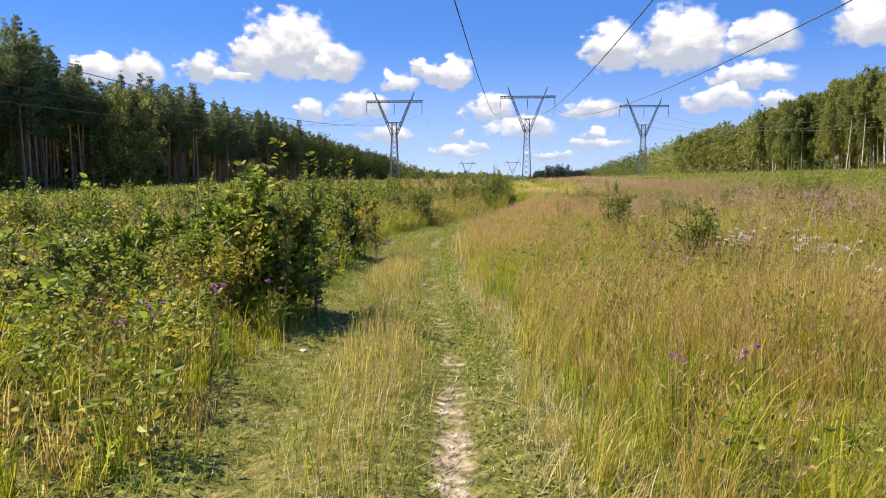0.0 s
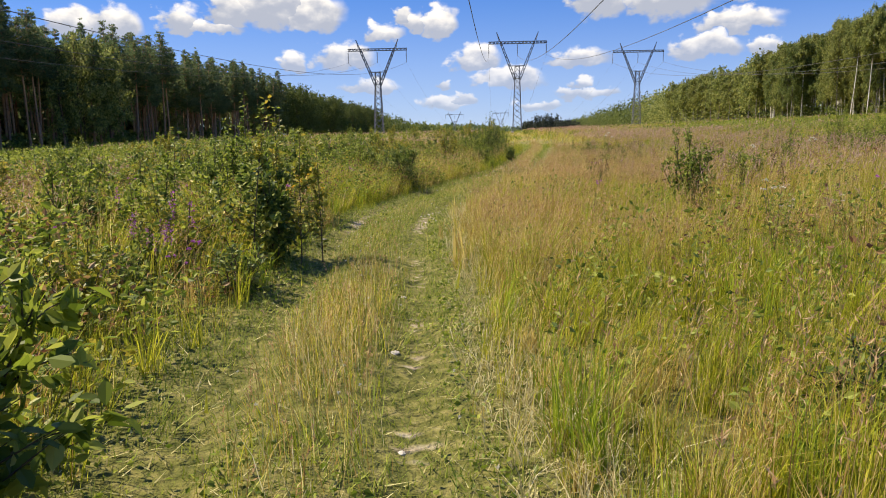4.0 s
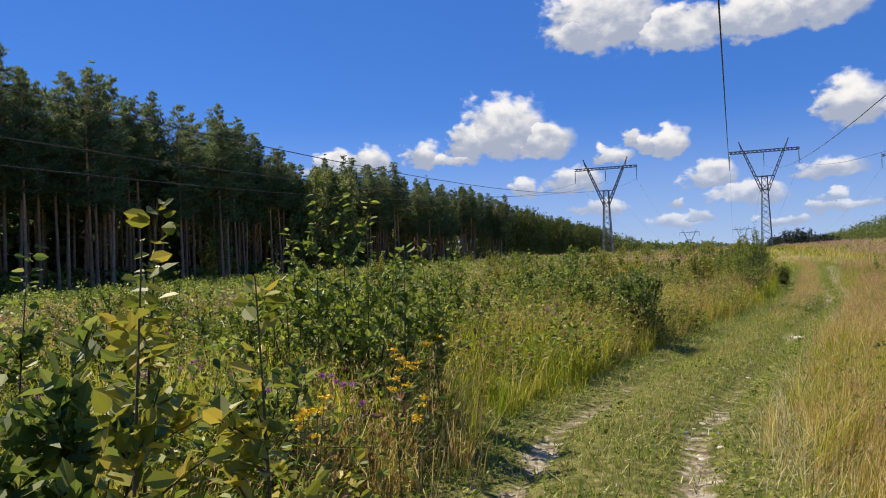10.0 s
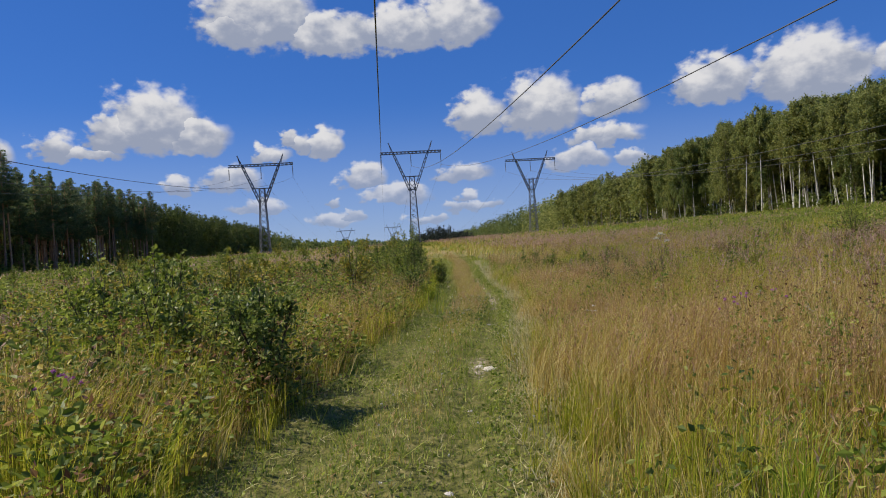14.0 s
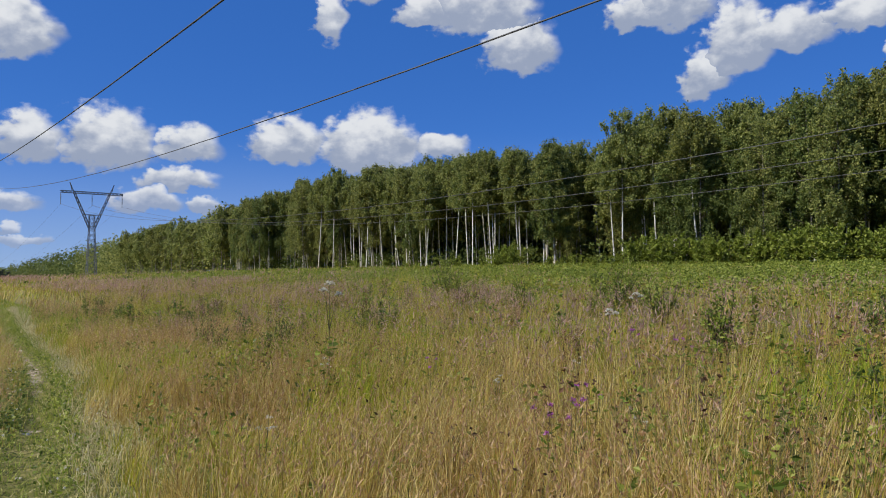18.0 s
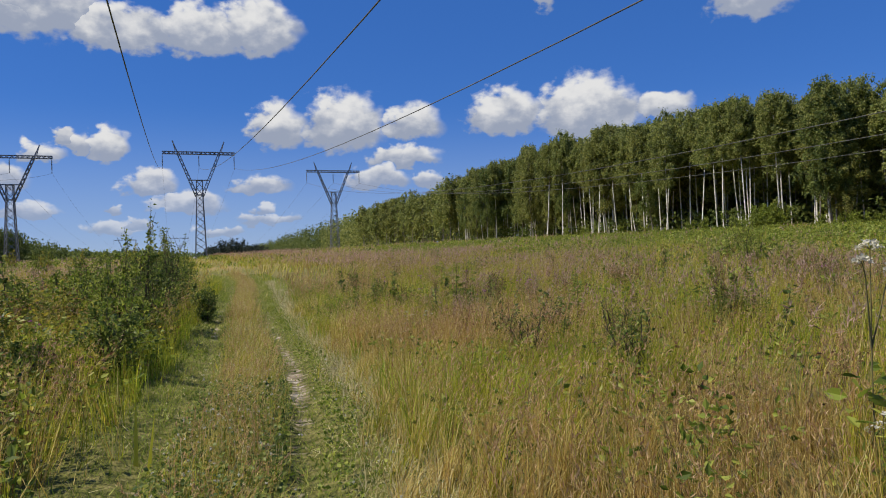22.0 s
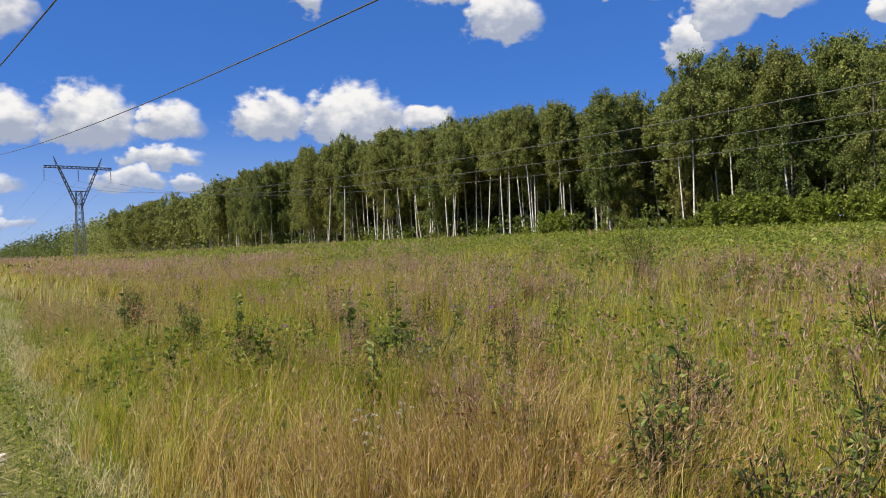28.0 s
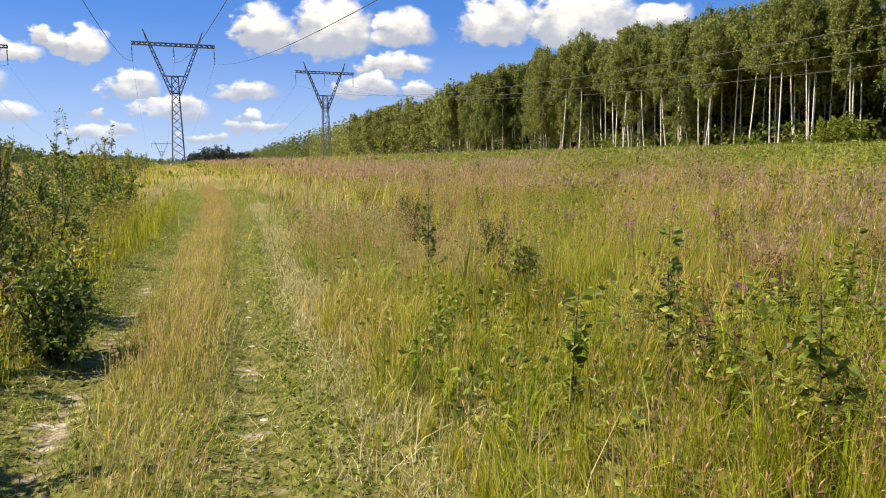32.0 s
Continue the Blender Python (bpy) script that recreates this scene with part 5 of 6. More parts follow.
def bushy(name, parts, leafmat, label, category, group):
    e = new(name)
    tagged(e, label, category, group)
    part("branchwork", quad_mesh("branchwork", *parts[0], M["twig"], True), e)
    part("foliage", quad_mesh("foliage", *parts[1], M[leafmat]), e)
    return e


def put(e, x, y, turn=0.0, s=1.0):
    e.matrix_basis = pose(x, y, float(ground_z(x, y)), 0, 0, turn)
    e.scale = (s, s, s)
    return e


def bush(x, y, h, spread, n, leaf, seed, leafmat="bush", label="dense dark green willow bush beside the track"):
    put(bushy("bush", bush_parts(np.random.default_rng(seed), h, spread, n, leaf, 11), leafmat, label, "bush", "bushes beside the track"), x, y, seed * 37 % 360)


def sapling(x, y, h, leaf, n, seed, leafmat="sapling", label="tall thin sapling with yellowing leaves"):
    put(bushy("sapling", sapling_parts(np.random.default_rng(seed), h, leaf, n), leafmat, label, "sapling", "saplings beside the track"), x, y, seed * 53 % 360)


# left of the track
bush(-1.6, 10.7, 1.5, 0.68, 3600, 0.098, 1, "herb", "broad green willow bush beside the track")
bush(-2.2, 10.9, 1.3, 0.65, 3000, 0.098, 2, "herb", "pale green willow bush with sunlit leaves")
bush(-1.9, 9.9, 1.1, 0.5, 1500, 0.085, 9, "sapling", "low willow bush with yellowing leaves")
bush(-3.3, 9.9, 0.85, 0.5, 1500, 0.075, 10, "edge", "bright green willow bush beside the track")
bush(-3.6, 10.8, 1.45, 0.75, 2300, 0.09, 11, "herb", "pale green willow bush with sunlit leaves")
bush(-2.35, 16.95, 1.3, 0.68, 3800, 0.085, 3)
bush(-2.15, 15.15, 0.55, 0.32, 900, 0.055, 4, "bush", "low dark green bush at the track's edge")
bush(-2.45, 27.7, 1.15, 0.45, 3000, 0.060, 5, "bush", "dark brownish-green willow bush beside the track")
bush(-3.0, 28.6, 1.2, 0.55, 2200, 0.065, 6)
bush(-5.2, 25.9, 1.45, 0.7, 2600, 0.075, 7, "edge", "bright green leafy bush in the field")
bush(-4.3, 23.0, 0.9, 0.5, 1500, 0.07, 8, "herb", "sunlit willow bush in the overgrown field")
for i, (x, y, h, s) in enumerate([(-1.1, 40.6, 1.0, 0.6), (-1.0, 43.4, 1.1, 0.55), (-1.0, 46.0, 1.25, 0.55), (-1.7, 46.4, 1.3, 0.7), (0.12, 48.6, 0.9, 0.38), (-0.9, 48.3, 1.2, 0.55), (-1.9, 49.6, 1.4, 0.8), (-0.9, 50.9, 1.25, 0.6), (-0.8, 53.6, 1.3, 0.7), (-2.2, 54.5, 1.5, 0.9), (-1.2, 57.2, 1.5, 0.8), (-0.8, 61.0, 1.4, 0.6), (-2.6, 62.5, 1.5, 0.7), (-0.6, 65.5, 1.4, 0.6), (-3.6, 36.5, 0.9, 0.6), (-3.2, 32.0, 0.85, 0.6)]):
    bush(x, y, h, s, 2300, 0.062, 20 + i, "herb" if i % 2 else "bush", "green willow bush in the hedge beside the track")
bush(-4.0, 21.3, 1.35, 0.8, 2300, 0.066, 13, "herb", "tall sunlit willow clump in the overgrown field")
bush(-5.6, 21.6, 1.3, 0.7, 1800, 0.07, 14, "edge", "broad sunlit willow bush in the overgrown field")
for i, (x, y, h) in enumerate([(-4.25, 21.0, 2.4), (-4.05, 21.2, 2.15), (-3.75, 21.0, 2.1), (-3.3, 21.5, 1.75), (-4.6, 21.3, 1.9)]):
    sapling(x, y, h, 0.078, 90, 150 + i, "herb" if i % 3 else "edge", "tall leafy willow shoot in the overgrown field")
bush(-1.05, 46.0, 2.25, 0.30, 1500, 0.062, 50, "bush", "tall narrow willow bush in the hedge beside the track")
bush(-0.75, 50.3, 2.35, 0.32, 1500, 0.062, 51, "bush", "tall narrow willow bush in the hedge beside the track")
bush(-1.3, 44.3, 1.75, 0.5, 2400, 0.06, 52, "herb", "sunlit willow bush in the hedge beside the track")
for i, (x, y, h, k) in enumerate([(-1.27, 10.0, 2.0, "sapling"), (-1.5, 10.3, 1.75, "herb"), (-2.1, 10.6, 1.7, "herb"), (-1.15, 10.6, 1.6, "bush"), (-2.6, 10.9, 1.65, "herb"), (-3.1, 11.5, 1.6, "bush"), (-1.0, 10.15, 1.92, "bush"), (-1.75, 10.1, 1.8, "sapling"), (-2.4, 16.2, 2.02, "sapling"), (-2.05, 16.9, 1.65, "sapling"), (-2.55, 17.4, 1.8, "sapling"), (-1.9, 17.3, 1.6, "sapling"), (-4.3, 18.2, 1.75, "bush"), (-3.9, 18.6, 1.6, "bush"), (-3.4, 21.0, 1.7, "bush"), (-0.75, 46.6, 2.15, "bush"), (-1.2, 61.0, 2.7, "bush"), (-0.6, 62.0, 2.4, "bush"), (-1.9, 62.5, 2.8, "bush"), (-3.4, 41.0, 1.7, "bush")]):
    sapling(x, y, h, 0.095 if y < 14 else 0.072, 80 if y < 14 else 100, 60 + i, k, "tall thin sapling with yellowing leaves" if k == "sapling" else "tall thin green sapling beside the track")
# right of the track
for i, (x, y, h, s, n, k) in enumerate([(3.42, 21.1, 1.35, 0.42, 2200, "edge"), (4.0, 14.85, 1.1, 0.42, 1500, "edge"), (14.4, 38.6, 1.7, 0.95, 2600, "bush"), (14.5, 42.1, 1.15, 0.55, 1400, "bush"), (13.2, 36.0, 1.05, 0.6, 1200, "bush"), (8.9, 31.7, 1.0, 0.32, 900, "edge"), (12.5, 30.9, 0.8, 0.6, 1200, "bush"), (2.76, 30.1, 0.42, 0.22, 500, "bush"), (4.5, 37.4, 0.75, 0.4, 900, "bush"), (4.2, 40.2, 0.72, 0.3, 420, "bush"), (5.0, 40.7, 0.8, 0.35, 520, "bush"), (4.1, 39.3, 0.62, 0.3, 400, "bush"), (5.6, 39.6, 0.7, 0.32, 450, "bush"), (2.45, 12.2, 0.5, 0.4, 900, "bush"), (2.3, 10.2, 0.5, 0.36, 800, "bush"), (5.1, 43.9, 0.8, 0.6, 1700, "bush"), (18.6, 51.4, 1.85, 0.9, 2200, "edge"), (4.4, 49.2, 0.65, 0.25, 800, "bush"), (5.05, 55.0, 0.8, 0.32, 900, "bush"), (5.2, 51.6, 0.7, 0.28, 800, "bush"), (5.4, 24.6, 0.9, 0.4, 1100, "bush"), (8.6, 40.5, 0.95, 0.5, 1300, "bush")]):
    bush(x, y, h, s, n, 0.052 if h < 0.8 else 0.065, 90 + i, ("edge" if h > 0.85 else k), "bright green leafy bush in the meadow" if h > 0.85 else "small dark green bush among the meadow grass")
for i, (x, y, h) in enumerate([(4.9, 44.85, 1.2), (3.82, 44.84, 1.05), (4.15, 46.4, 1.15), (3.15, 45.96, 0.9), (3.67, 50.1, 1.3), (4.6, 43.5, 1.3), (4.0, 43.0, 0.9), (6.2, 46.8, 0.9), (4.6, 39.3, 0.8), (5.9, 41.2, 0.9), (6.6, 37.5, 0.9), (7.4, 44.0, 1.0)]):
    sapling(x, y, h, 0.07, 60, 130 + i, "herb" if i % 2 else "bush", "young dark-leaved sapling among the meadow grass")


def plume_parts(rng, h, stems, leafy):
    """Upright stalks with narrow leaves and a loose seeding plume at each top."""
    pieces, lp, la, hp, ha = [], [], [], [], []
    for _ in range(stems):
        a, r = rng.uniform(0, 2 * np.pi), rng.uniform(0.02, 0.26)
        foot = np.array([np.cos(a) * r * 0.6, np.sin(a) * r * 0.6, -0.03])
        tip = np.array([np.cos(a) * r, np.sin(a) * r, h * rng.uniform(0.72, 1.0)]) + np.append(rng.normal(0, 0.07, 2), 0)
        mid = (foot + tip) / 2 + np.append(rng.normal(0, 0.03, 2), 0)
        pieces.append(tube([foot, mid, tip], [0.004, 0.003, 0.0015], 3))
        k = int(leafy * rng.uniform(0.7, 1.3))
        u = rng.uniform(0.15, 0.8, k)[:, None]
        lp.append(foot + (tip - foot) * u)
        la.append(np.concatenate([rng.normal(0, 1, (k, 2)), rng.uniform(-0.2, 0.6, (k, 1))], 1))
        m = 30
        u = rng.uniform(0.66, 1.02, m)[:, None]
        hp.append(foot + (tip - foot) * u + rng.normal(0, 0.024, (m, 3)) * (1.25 - u) * 2.2)
        ha.append(unit(tip - foot) + rng.normal(0, 0.55, (m, 3)))
    lp, la, hp, ha = map(np.concatenate, (lp, la, hp, ha))
    return join(pieces), leaves(lp, la, rng.uniform(0.05, 0.11, len(lp)), 0.26, rng), leaves(hp, ha, rng.uniform(0.02, 0.045, len(hp)), 0.30, rng)


def seeding_herb(parts, leafmat, plume, label):
    e = new("seeding_herb")
    tagged(e, label, "herb", "seeding herbs in the meadow")
    part("branchwork", quad_mesh("branchwork", *parts[0], M["stem"], True), e)
    part("foliage", quad_mesh("foliage", *parts[1], M[leafmat]), e)
    part("flower_head", quad_mesh("flower_head", *parts[2], M[plume]), e, "loose fluffy seeding plumes")
    return e


def seeding_herbs():
    rng = np.random.default_rng(9)
    kinds = [seeding_herb(plume_parts(rng, rng.uniform(0.85, 1.1), 13, n), k, q, lab) for n, k, q, lab in (
        (12, "rusty", "mauve", "pinkish-brown seeding herb clump in the meadow"), (16, "herb", "mauve", "green-leaved herb clump with pinkish seed plumes"),
        (10, "rusty", "head", "reddish-brown withered herb clump in the meadow"), (18, "bush", "dry", "dark withered herb clump with green lower leaves"), (14, "rusty", "mauve", "tall fading herb clump with mauve plumes"))]
    spots = [(4.6, 43.2), (5.4, 43.8), (5.0, 44.8), (6.0, 44.9), (6.6, 43.9), (5.6, 46.0), (4.4, 46.8), (7.4, 46.0), (6.9, 45.0), (5.9, 43.0), (5.0, 41.9), (5.7, 41.0), (4.9, 40.4), (6.3, 40.2), (4.2, 41.2)]
    for _ in range(420):
        y = rng.uniform(18, 64)
        d = rng.uniform(3.2, 16)
        x = float(track_x(y)) + d
        if lump(x, y, 3.0, 17.0) + 0.5 * lump(x, y, 1.2, 5.0) - 0.25 * float(lushness(x, y)) > 0.42 - 0.35 * (38 < y < 54):
            spots.append((x, y))
    for _ in range(90):
        y = rng.uniform(12, 48)
        x = float(track_x(y)) - rng.uniform(2.6, 12)
        if lump(x, y, 3.0, 19.0) > 0.15 or math.hypot(x + 4.4, y - 33) < 2.5:
            spots.append((x, y))
    for i, (x, y) in enumerate(spots):
        e = kinds[i] if i < 5 else copy_thing(kinds[int(rng.integers(0, 5))], Matrix())
        put(e, x, y, rng.uniform(0, 360), rng.uniform(0.65, 1.0))


seeding_herbs()


def umbellifer(rng, h):
    """A tall ridged stalk with a few feathery leaves and flat white umbels."""
    e = tagged(new("hogweed"), "tall hogweed with flat white flower umbels among the grass", "wildflower", "hogweeds in the meadow")
    tops = [np.array([0.0, 0.0, h]), np.array([0.10, 0.04, h * 0.94]), np.array([-0.09, 0.06, h * 0.90])]
    pieces = [tube([(0, 0, -0.03), (0.01, 0, h * 0.5), tops[0]], [0.007, 0.005, 0.003], 6)]
    pieces += [tube([(0.01, 0, h * 0.6), q * [0.7, 0.7, 0.95], q], [0.006, 0.004, 0.003], 5) for q in tops[1:]]
    part("stem", quad_mesh("stem", *join(pieces), M["stem"], True), e)
    n = 30
    p = np.stack([rng.normal(0, 0.09, n), rng.normal(0, 0.09, n), rng.uniform(0.08, h * 0.55, n)], 1)
    part("foliage", quad_mesh("foliage", *full_leaves(p, np.stack([rng.normal(0, 1, n), rng.normal(0, 1, n), rng.uniform(-0.1, 0.5, n)], 1), rng.uniform(0.08, 0.16, n), 0.5, rng), M["herb"]), e)
    for q, r in zip(tops, (0.07, 0.05, 0.04)):
        k = 130
        rr, aa = r * np.sqrt(rng.random(k)), rng.uniform(0, 2 * np.pi, k)
        c = np.stack([q[0] + rr * np.cos(aa), q[1] + rr * np.sin(aa), q[2] + 0.05 - 0.6 * rr**2 / r + rng.normal(0, 0.006, k)], 1)
        head = part("flower_head", quad_mesh("flower_head", *leaves(c, rng.normal(0, 1, (k, 3)) * [1, 1, 0.3], rng.uniform(0.012, 0.022, k), 0.9, rng), M["whitef"]), e)
        rays = [tube([q, (q + c[i]) / 2 + [0, 0, 0.008], c[i]], [0.0015, 0.0012, 0.001], 3) for i in range(14)]
        part("umbel_rays", quad_mesh("umbel_rays", *join(rays), M["stem"], True), head)
    return e


def hogweeds():
    rng = np.random.default_rng(12)
    for x, y, h in ((3.64, 33.76, 1.42), (10.6, 34.6, 0.9), (8.2, 33.2, 0.8)):
        put(umbellifer(rng, h), x, y, rng.uniform(0, 360))


hogweeds()


def spread_out():
    rng = np.random.default_rng(44)
    kinds = [bushy("sapling", sapling_parts(rng, rng.uniform(1.0, 1.5), 0.10, 34), k, "young green sapling growing in the open field", "sapling", "field saplings") for k in ("bush", "bush", "sapling", "edge")]
    low = [bushy("bush", bush_parts(rng, rng.uniform(0.8, 1.1), 0.55, 1000, 0.095, 9), k, "low green bush growing in the open field", "bush", "field bushes") for k in ("bush", "edge", "sapling")]
    used = set()

    def place(pool, x, y, s):
        i = int(rng.integers(0, len(pool)))
        if pool[i] in used:
            e = copy_thing(pool[i], Matrix())
        else:
            e = pool[i]
            used.add(e)
        put(e, x, y, rng.uniform(0, 360), s)

    thick = [bushy("bush", bush_parts(rng, rng.uniform(0.75, 1.15), rng.uniform(0.4, 0.6), 900, 0.088, 10), k, "leafy green bush in the overgrown field", "bush", "overgrown field bushes") for k in ("herb", "sapling", "bush", "herb", "edge", "sapling")]
    open_spot = lambda x, y: (-3.4 < x < -1.2 and 17.4 < y < 20.8) or (-4.0 < x < -1.2 and 20.8 < y < 26.5)
    for i in range(190):
        y = rng.uniform(7, 62)
        x = float(track_x(y)) - 1.9 - 16 * rng.random() ** 1.4
        if lump(x, y, 2.4, 3.3) > -0.35 and not open_spot(x, y):
            place(thick, x, y, rng.uniform(0.6, 1.15) * (0.8 if x > track_x(y) - 3 else 1))
    for i in range(150):
        y = rng.uniform(9, 85)
        place(kinds if i % 3 else low, float(track_x(y)) - rng.uniform(3.2, 9.0) if i % 2 else -rng.uniform(8, 34), y, rng.uniform(0.65, 1.45))
    tall = [bushy("bush", bush_parts(rng, rng.uniform(1.35, 1.6), rng.uniform(0.5, 0.7), 1500, 0.075, 10), k, "tall leafy bush standing above the field herbs", "bush", "overgrown field bushes") for k in ("herb", "sapling", "edge", "herb")]
    for i in range(70):
        y = rng.uniform(15, 34) if i % 2 else rng.uniform(11, 66)
        x = float(track_x(y)) - 2.7 - 9 * rng.random() ** 1.3
        if not open_spot(x, y):
            place(tall, x, y, rng.uniform(0.65, 1.1))
    for i in range(64):
        y = rng.uniform(58, 120)
        place(tall if i % 2 else kinds, float(track_x(y)) - rng.uniform(3, 40), y, rng.uniform(1.0, 1.5))
    for i in range(26):
        y = rng.uniform(20, 85)
        place(kinds if i % 2 else low, float(track_x(y)) + rng.uniform(6, 30), y, rng.uniform(0.5, 0.9))
    for e in kinds + low + thick + tall:
        if e not in used:
            place([e], -12.0 - 3 * len(used), 40.0, 0.9)
    edge = [bushy("edge_shrub", bush_parts(rng, rng.uniform(2.0, 2.6), 1.5, 1500, 0.24, 12), "edge", "bright green hazel shrub at the birch wood edge", "shrub", "wood edge shrubs") for _ in range(3)]
    for y in np.concatenate([np.linspace(50, 75, 24), rng.uniform(24, 50, 12), rng.uniform(75, 100, 14), rng.uniform(94, 100, 5), rng.uniform(100, 150, 10)]):
        big = 1.25 if 50 <= y <= 75 else 1.0 if 94 < y < 100 else 0.55
        place(edge, 62.2 + rng.normal(0, 1.0), float(y), rng.uniform(0.8, 1.15) * big)
    for y in np.linspace(40, 150, 14):
        place(edge, -59.5 + rng.normal(0, 1.2), float(y), rng.uniform(0.4, 0.8))


spread_out()


# ---- flowers ----
def flower(kind, rng):
    h = {"knapweed": 0.68, "yarrow": 0.66, "tansy": 0.78, "fireweed": 0.85}[kind] * rng.uniform(0.9, 1.1)
    lab = {"knapweed": "purple knapweed in flower among the grass", "yarrow": "white yarrow in flower among the grass", "tansy": "yellow tansy in flower beside the track", "fireweed": "pink fireweed spike in flower among the herbs"}[kind]
    e = new(kind)
    tagged(e, lab, "wildflower", "wildflowers in the meadow")
    tops = []
    pieces = []
    for k in range({"knapweed": 3, "yarrow": 4, "tansy": 4, "fireweed": 2}[kind]):
        a = rng.uniform(0, 2 * np.pi)
        r = rng.uniform(0.02, 0.11)
        tip = np.array([np.cos(a) * r, np.sin(a) * r, h * rng.uniform(0.8, 1.0)])
        pieces.append(tube([(0, 0, 0), tip * [0.5, 0.5, 0.55], tip], [0.004, 0.003, 0.002], 4))
        tops.append(tip)
    part("stem", quad_mesh("stem", *join(pieces), M["stem"], True), e)
    n = 26
    p = np.stack([rng.normal(0, 0.03, n), rng.normal(0, 0.03, n), rng.uniform(0.05, h * 0.75, n)], 1)
    part("foliage", quad_mesh("foliage", *leaves(p, np.stack([rng.normal(0, 1, n), rng.normal(0, 1, n), rng.uniform(0, 0.5, n)], 1), rng.uniform(0.05, 0.1, n), 0.25, rng), M["herb"]), e)
    for tip in tops:
        if kind == "knapweed":
            q = np.repeat(tip[None], 22, 0)
            g = leaves(q, rng.normal(0, 1, (22, 3)) * [1, 1, 0.5] + [0, 0, 0.5], rng.uniform(0.018, 0.03, 22), 0.4, rng)
            m = "purple"
        elif kind == "fireweed":
            q = np.stack([tip[0] + rng.normal(0, 0.012, 40), tip[1] + rng.normal(0, 0.012, 40), tip[2] - rng.uniform(0, 0.26, 40)], 1)
            g = leaves(q, rng.normal(0, 1, (40, 3)) * [1, 1, 0.4], rng.uniform(0.018, 0.03, 40), 0.7, rng)
            m = "purple"
        else:
            k = 20 if kind == "yarrow" else 26
            rr = (0.024 if kind == "yarrow" else 0.032) * np.sqrt(rng.random(k))
            aa = rng.uniform(0, 2 * np.pi, k)
            q = np.stack([tip[0] + rr * np.cos(aa), tip[1] + rr * np.sin(aa), tip[2] + rng.normal(0, 0.005, k)], 1)
            g = leaves(q, rng.normal(0, 1, (k, 3)) * [1, 1, 0.25], rng.uniform(0.009, 0.015, k) * (1 if kind == "yarrow" else 1.45), 0.9, rng)
            m = "whitef" if kind == "yarrow" else "yellow"
        part("flower_head", quad_mesh("flower_head", *g, M[m]), e)
    return e


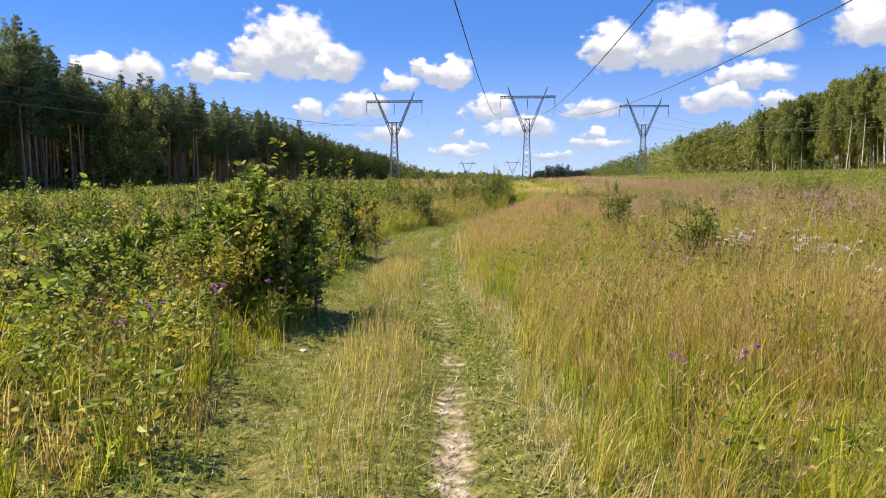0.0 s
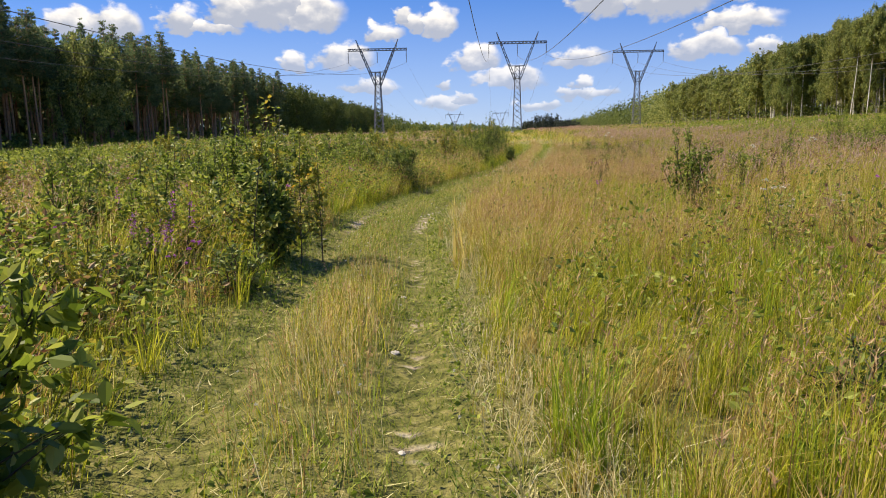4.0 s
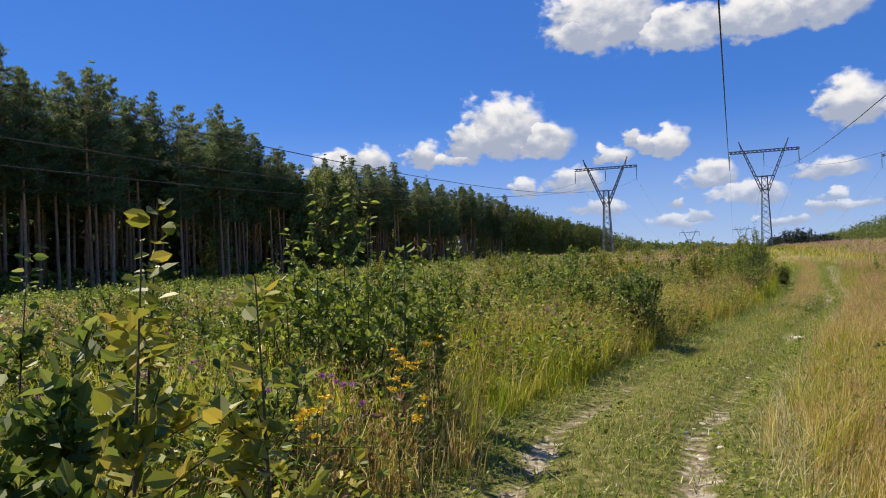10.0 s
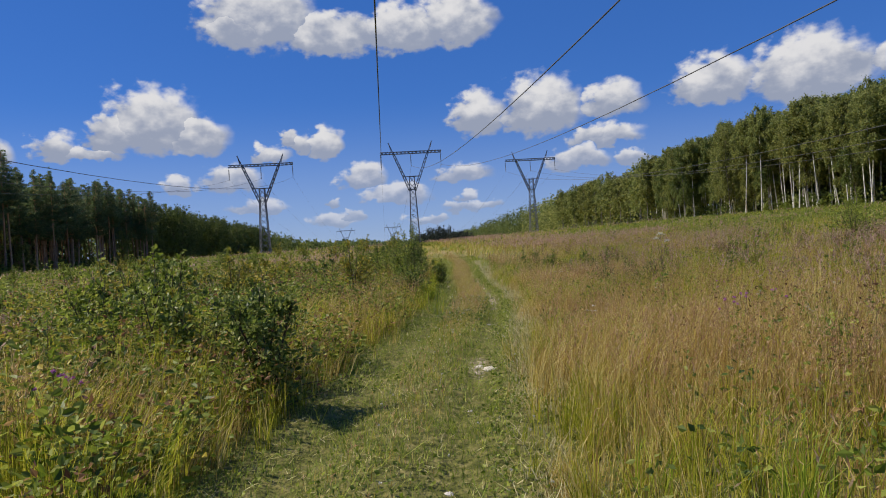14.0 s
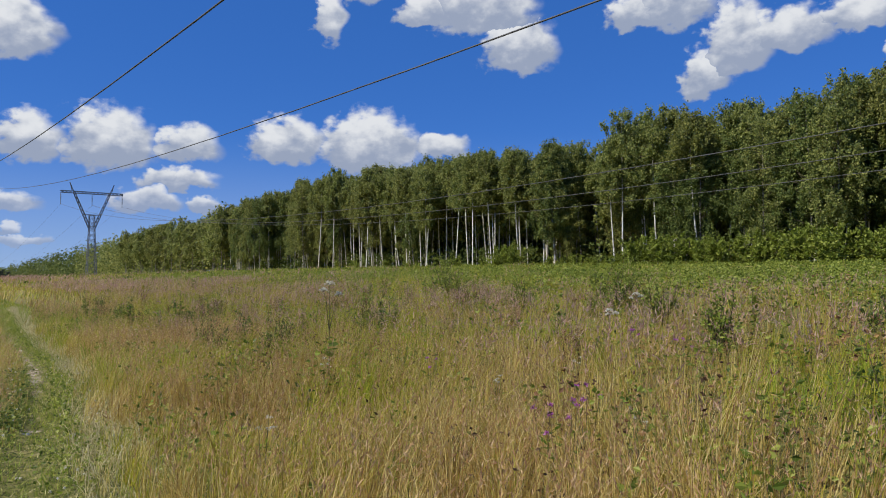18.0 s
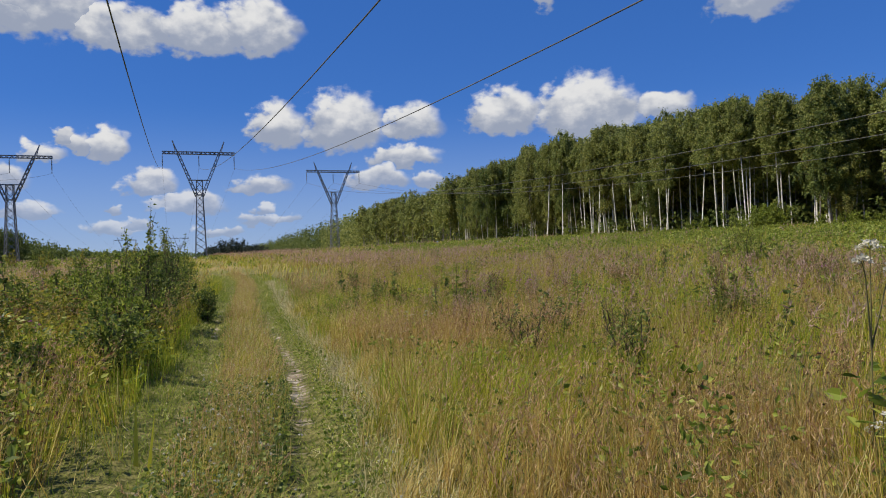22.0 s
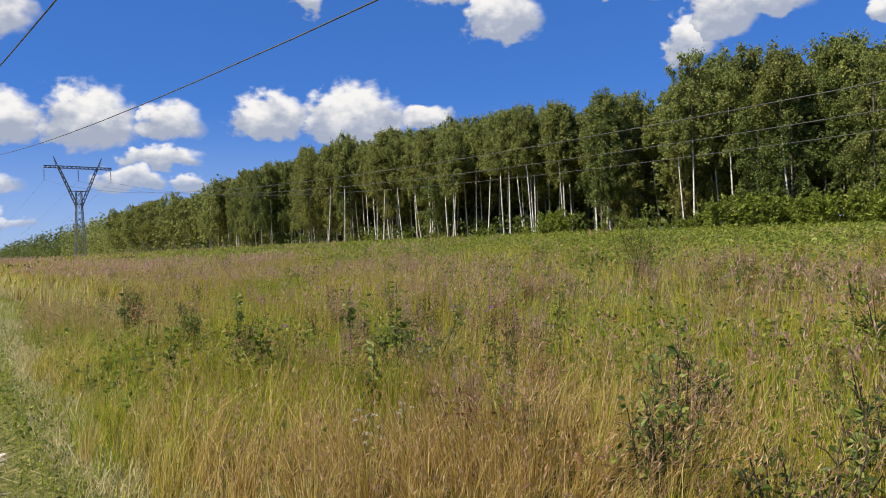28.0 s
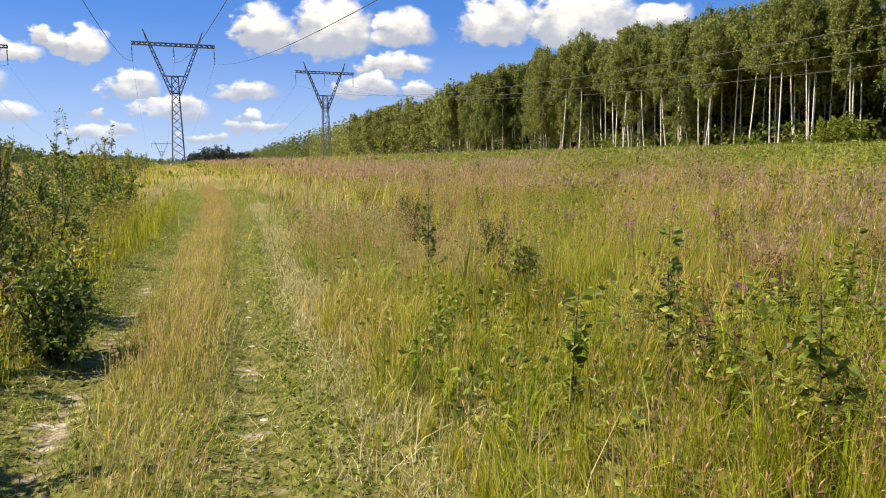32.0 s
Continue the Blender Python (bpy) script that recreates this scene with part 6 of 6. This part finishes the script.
def flowers():
    rng = np.random.default_rng(77)
    tr = lambda y: float(track_x(y))
    spots = {
        "knapweed": [(-2.56, 7.7), (-1.5, 7.3), (-1.4, 7.5), (-1.05, 7.6), (-1.2, 9.3), (-2.2, 10.1), (2.9, 11.9), (2.15, 6.9), (2.5, 6.7), (3.1, 11.6), (2.8, 11.0), (3.1, 11.1), (-5.4, 20.6), (-5.1, 20.5), (-3.65, 19.6), (-3.4, 19.8), (-3.0, 19.5), (-3.55, 19.2), (-3.5, 19.3), (-4.9, 15.7), (-2.3, 14.2), (-2.05, 14.1), (-3.65, 26.0), (-3.6, 26.2), (-6.35, 26.1), (-6.2, 25.3), (6.75, 45.2), (6.5, 44.4), (5.3, 43.9), (4.8, 46.5), (2.8, 29.1), (2.8, 28.9), (2.6, 28.8)] + [(tr(y) + rng.uniform(2.5, 14), y) for y in rng.uniform(14, 60, 14)] + [(tr(y) - rng.uniform(2.5, 9), y) for y in rng.uniform(12, 50, 12)],
        "yarrow": [(4.28 + 0.22 * rng.normal(), 13.5 + 0.3 * rng.normal()) for _ in range(11)] + [(4.75 + 0.25 * rng.normal(), 11.9 + 0.35 * rng.normal()) for _ in range(10)] + [(4.3, 9.3), (4.5, 9.2), (3.65, 33.8), (3.5, 33.6), (5.4, 31.3), (3.75, 29.1), (1.4, 30.4), (6.9, 43.8), (4.8, 42.8), (3.1, 41.5), (3.5, 41.7), (5.0, 43.6), (3.2, 41.7), (6.6, 43.6), (6.8, 43.4)] + [(tr(y) + rng.uniform(4.5, 13), y) for y in rng.uniform(14, 58, 18)],
        "tansy": [(-2.56, 18.4), (-2.68, 18.6), (-2.96, 20.3), (-3.1, 20.4), (-2.75, 19.65), (-2.45, 19.3), (-3.1, 20.8)],
        "fireweed": [(-3.05, 15.4), (-2.9, 15.25), (-3.2, 15.6), (-3.4, 15.5), (-3.0, 15.8), (-5.2, 19.4), (-5.4, 19.1), (-4.9, 19.7), (-4.6, 17.5)],
    }
    for kind, at in spots.items():
        pool = [flower(kind, rng) for _ in range(2)]
        for i, (x, y) in enumerate(at):
            e = pool[i] if i < 2 else copy_thing(pool[i % 2], Matrix())
            put(e, x, y, rng.uniform(0, 360), rng.uniform(0.8, 1.2) * (1 if kind != "yarrow" else 1.3 if y < 17 else 0.9))


flowers()


# ---- stones in the ruts ----
def stones():
    rng = np.random.default_rng(3)
    lumps = []
    for k in range(4):
        bm = bmesh.new()
        bmesh.ops.create_icosphere(bm, subdivisions=2, radius=1.0)
        for v in bm.verts:
            v.co *= 1 + 0.28 * noise.noise(v.co * 1.3 + Vector((k * 7.0, 0, 0)))
            v.co.z *= 0.42
        me = bpy.data.meshes.new("stone")
        bm.to_mesh(me)
        bm.free()
        me.materials.append(M["stone"])
        lumps.append(me)
    spots = [(-0.1, 29.4, 0.10), (-0.2, 29.75, 0.08), (-1.12, 21.5, 0.035), (-1.2, 21.8, 0.03), (-1.0, 21.75, 0.03), (-1.3, 22.2, 0.03)]
    for i in range(26):
        y = rng.uniform(5, 52)
        spots.append((float(track_x(y)) + (GAUGE if i % 3 else -GAUGE) + rng.normal(0, 0.08), y, rng.uniform(0.018, 0.045)))
    for i, (x, y, r) in enumerate(spots):
        ob = new("stone", lumps[i % 4])
        ob.matrix_basis = pose(x, y, float(ground_z(x, y)) - r * 0.05, 0, 0, rng.uniform(0, 360))
        ob.scale = (r, r, r)
        tagged(ob, "pale flat sandstone lying in the wheel rut", "stone", "stones in the ruts")


stones()
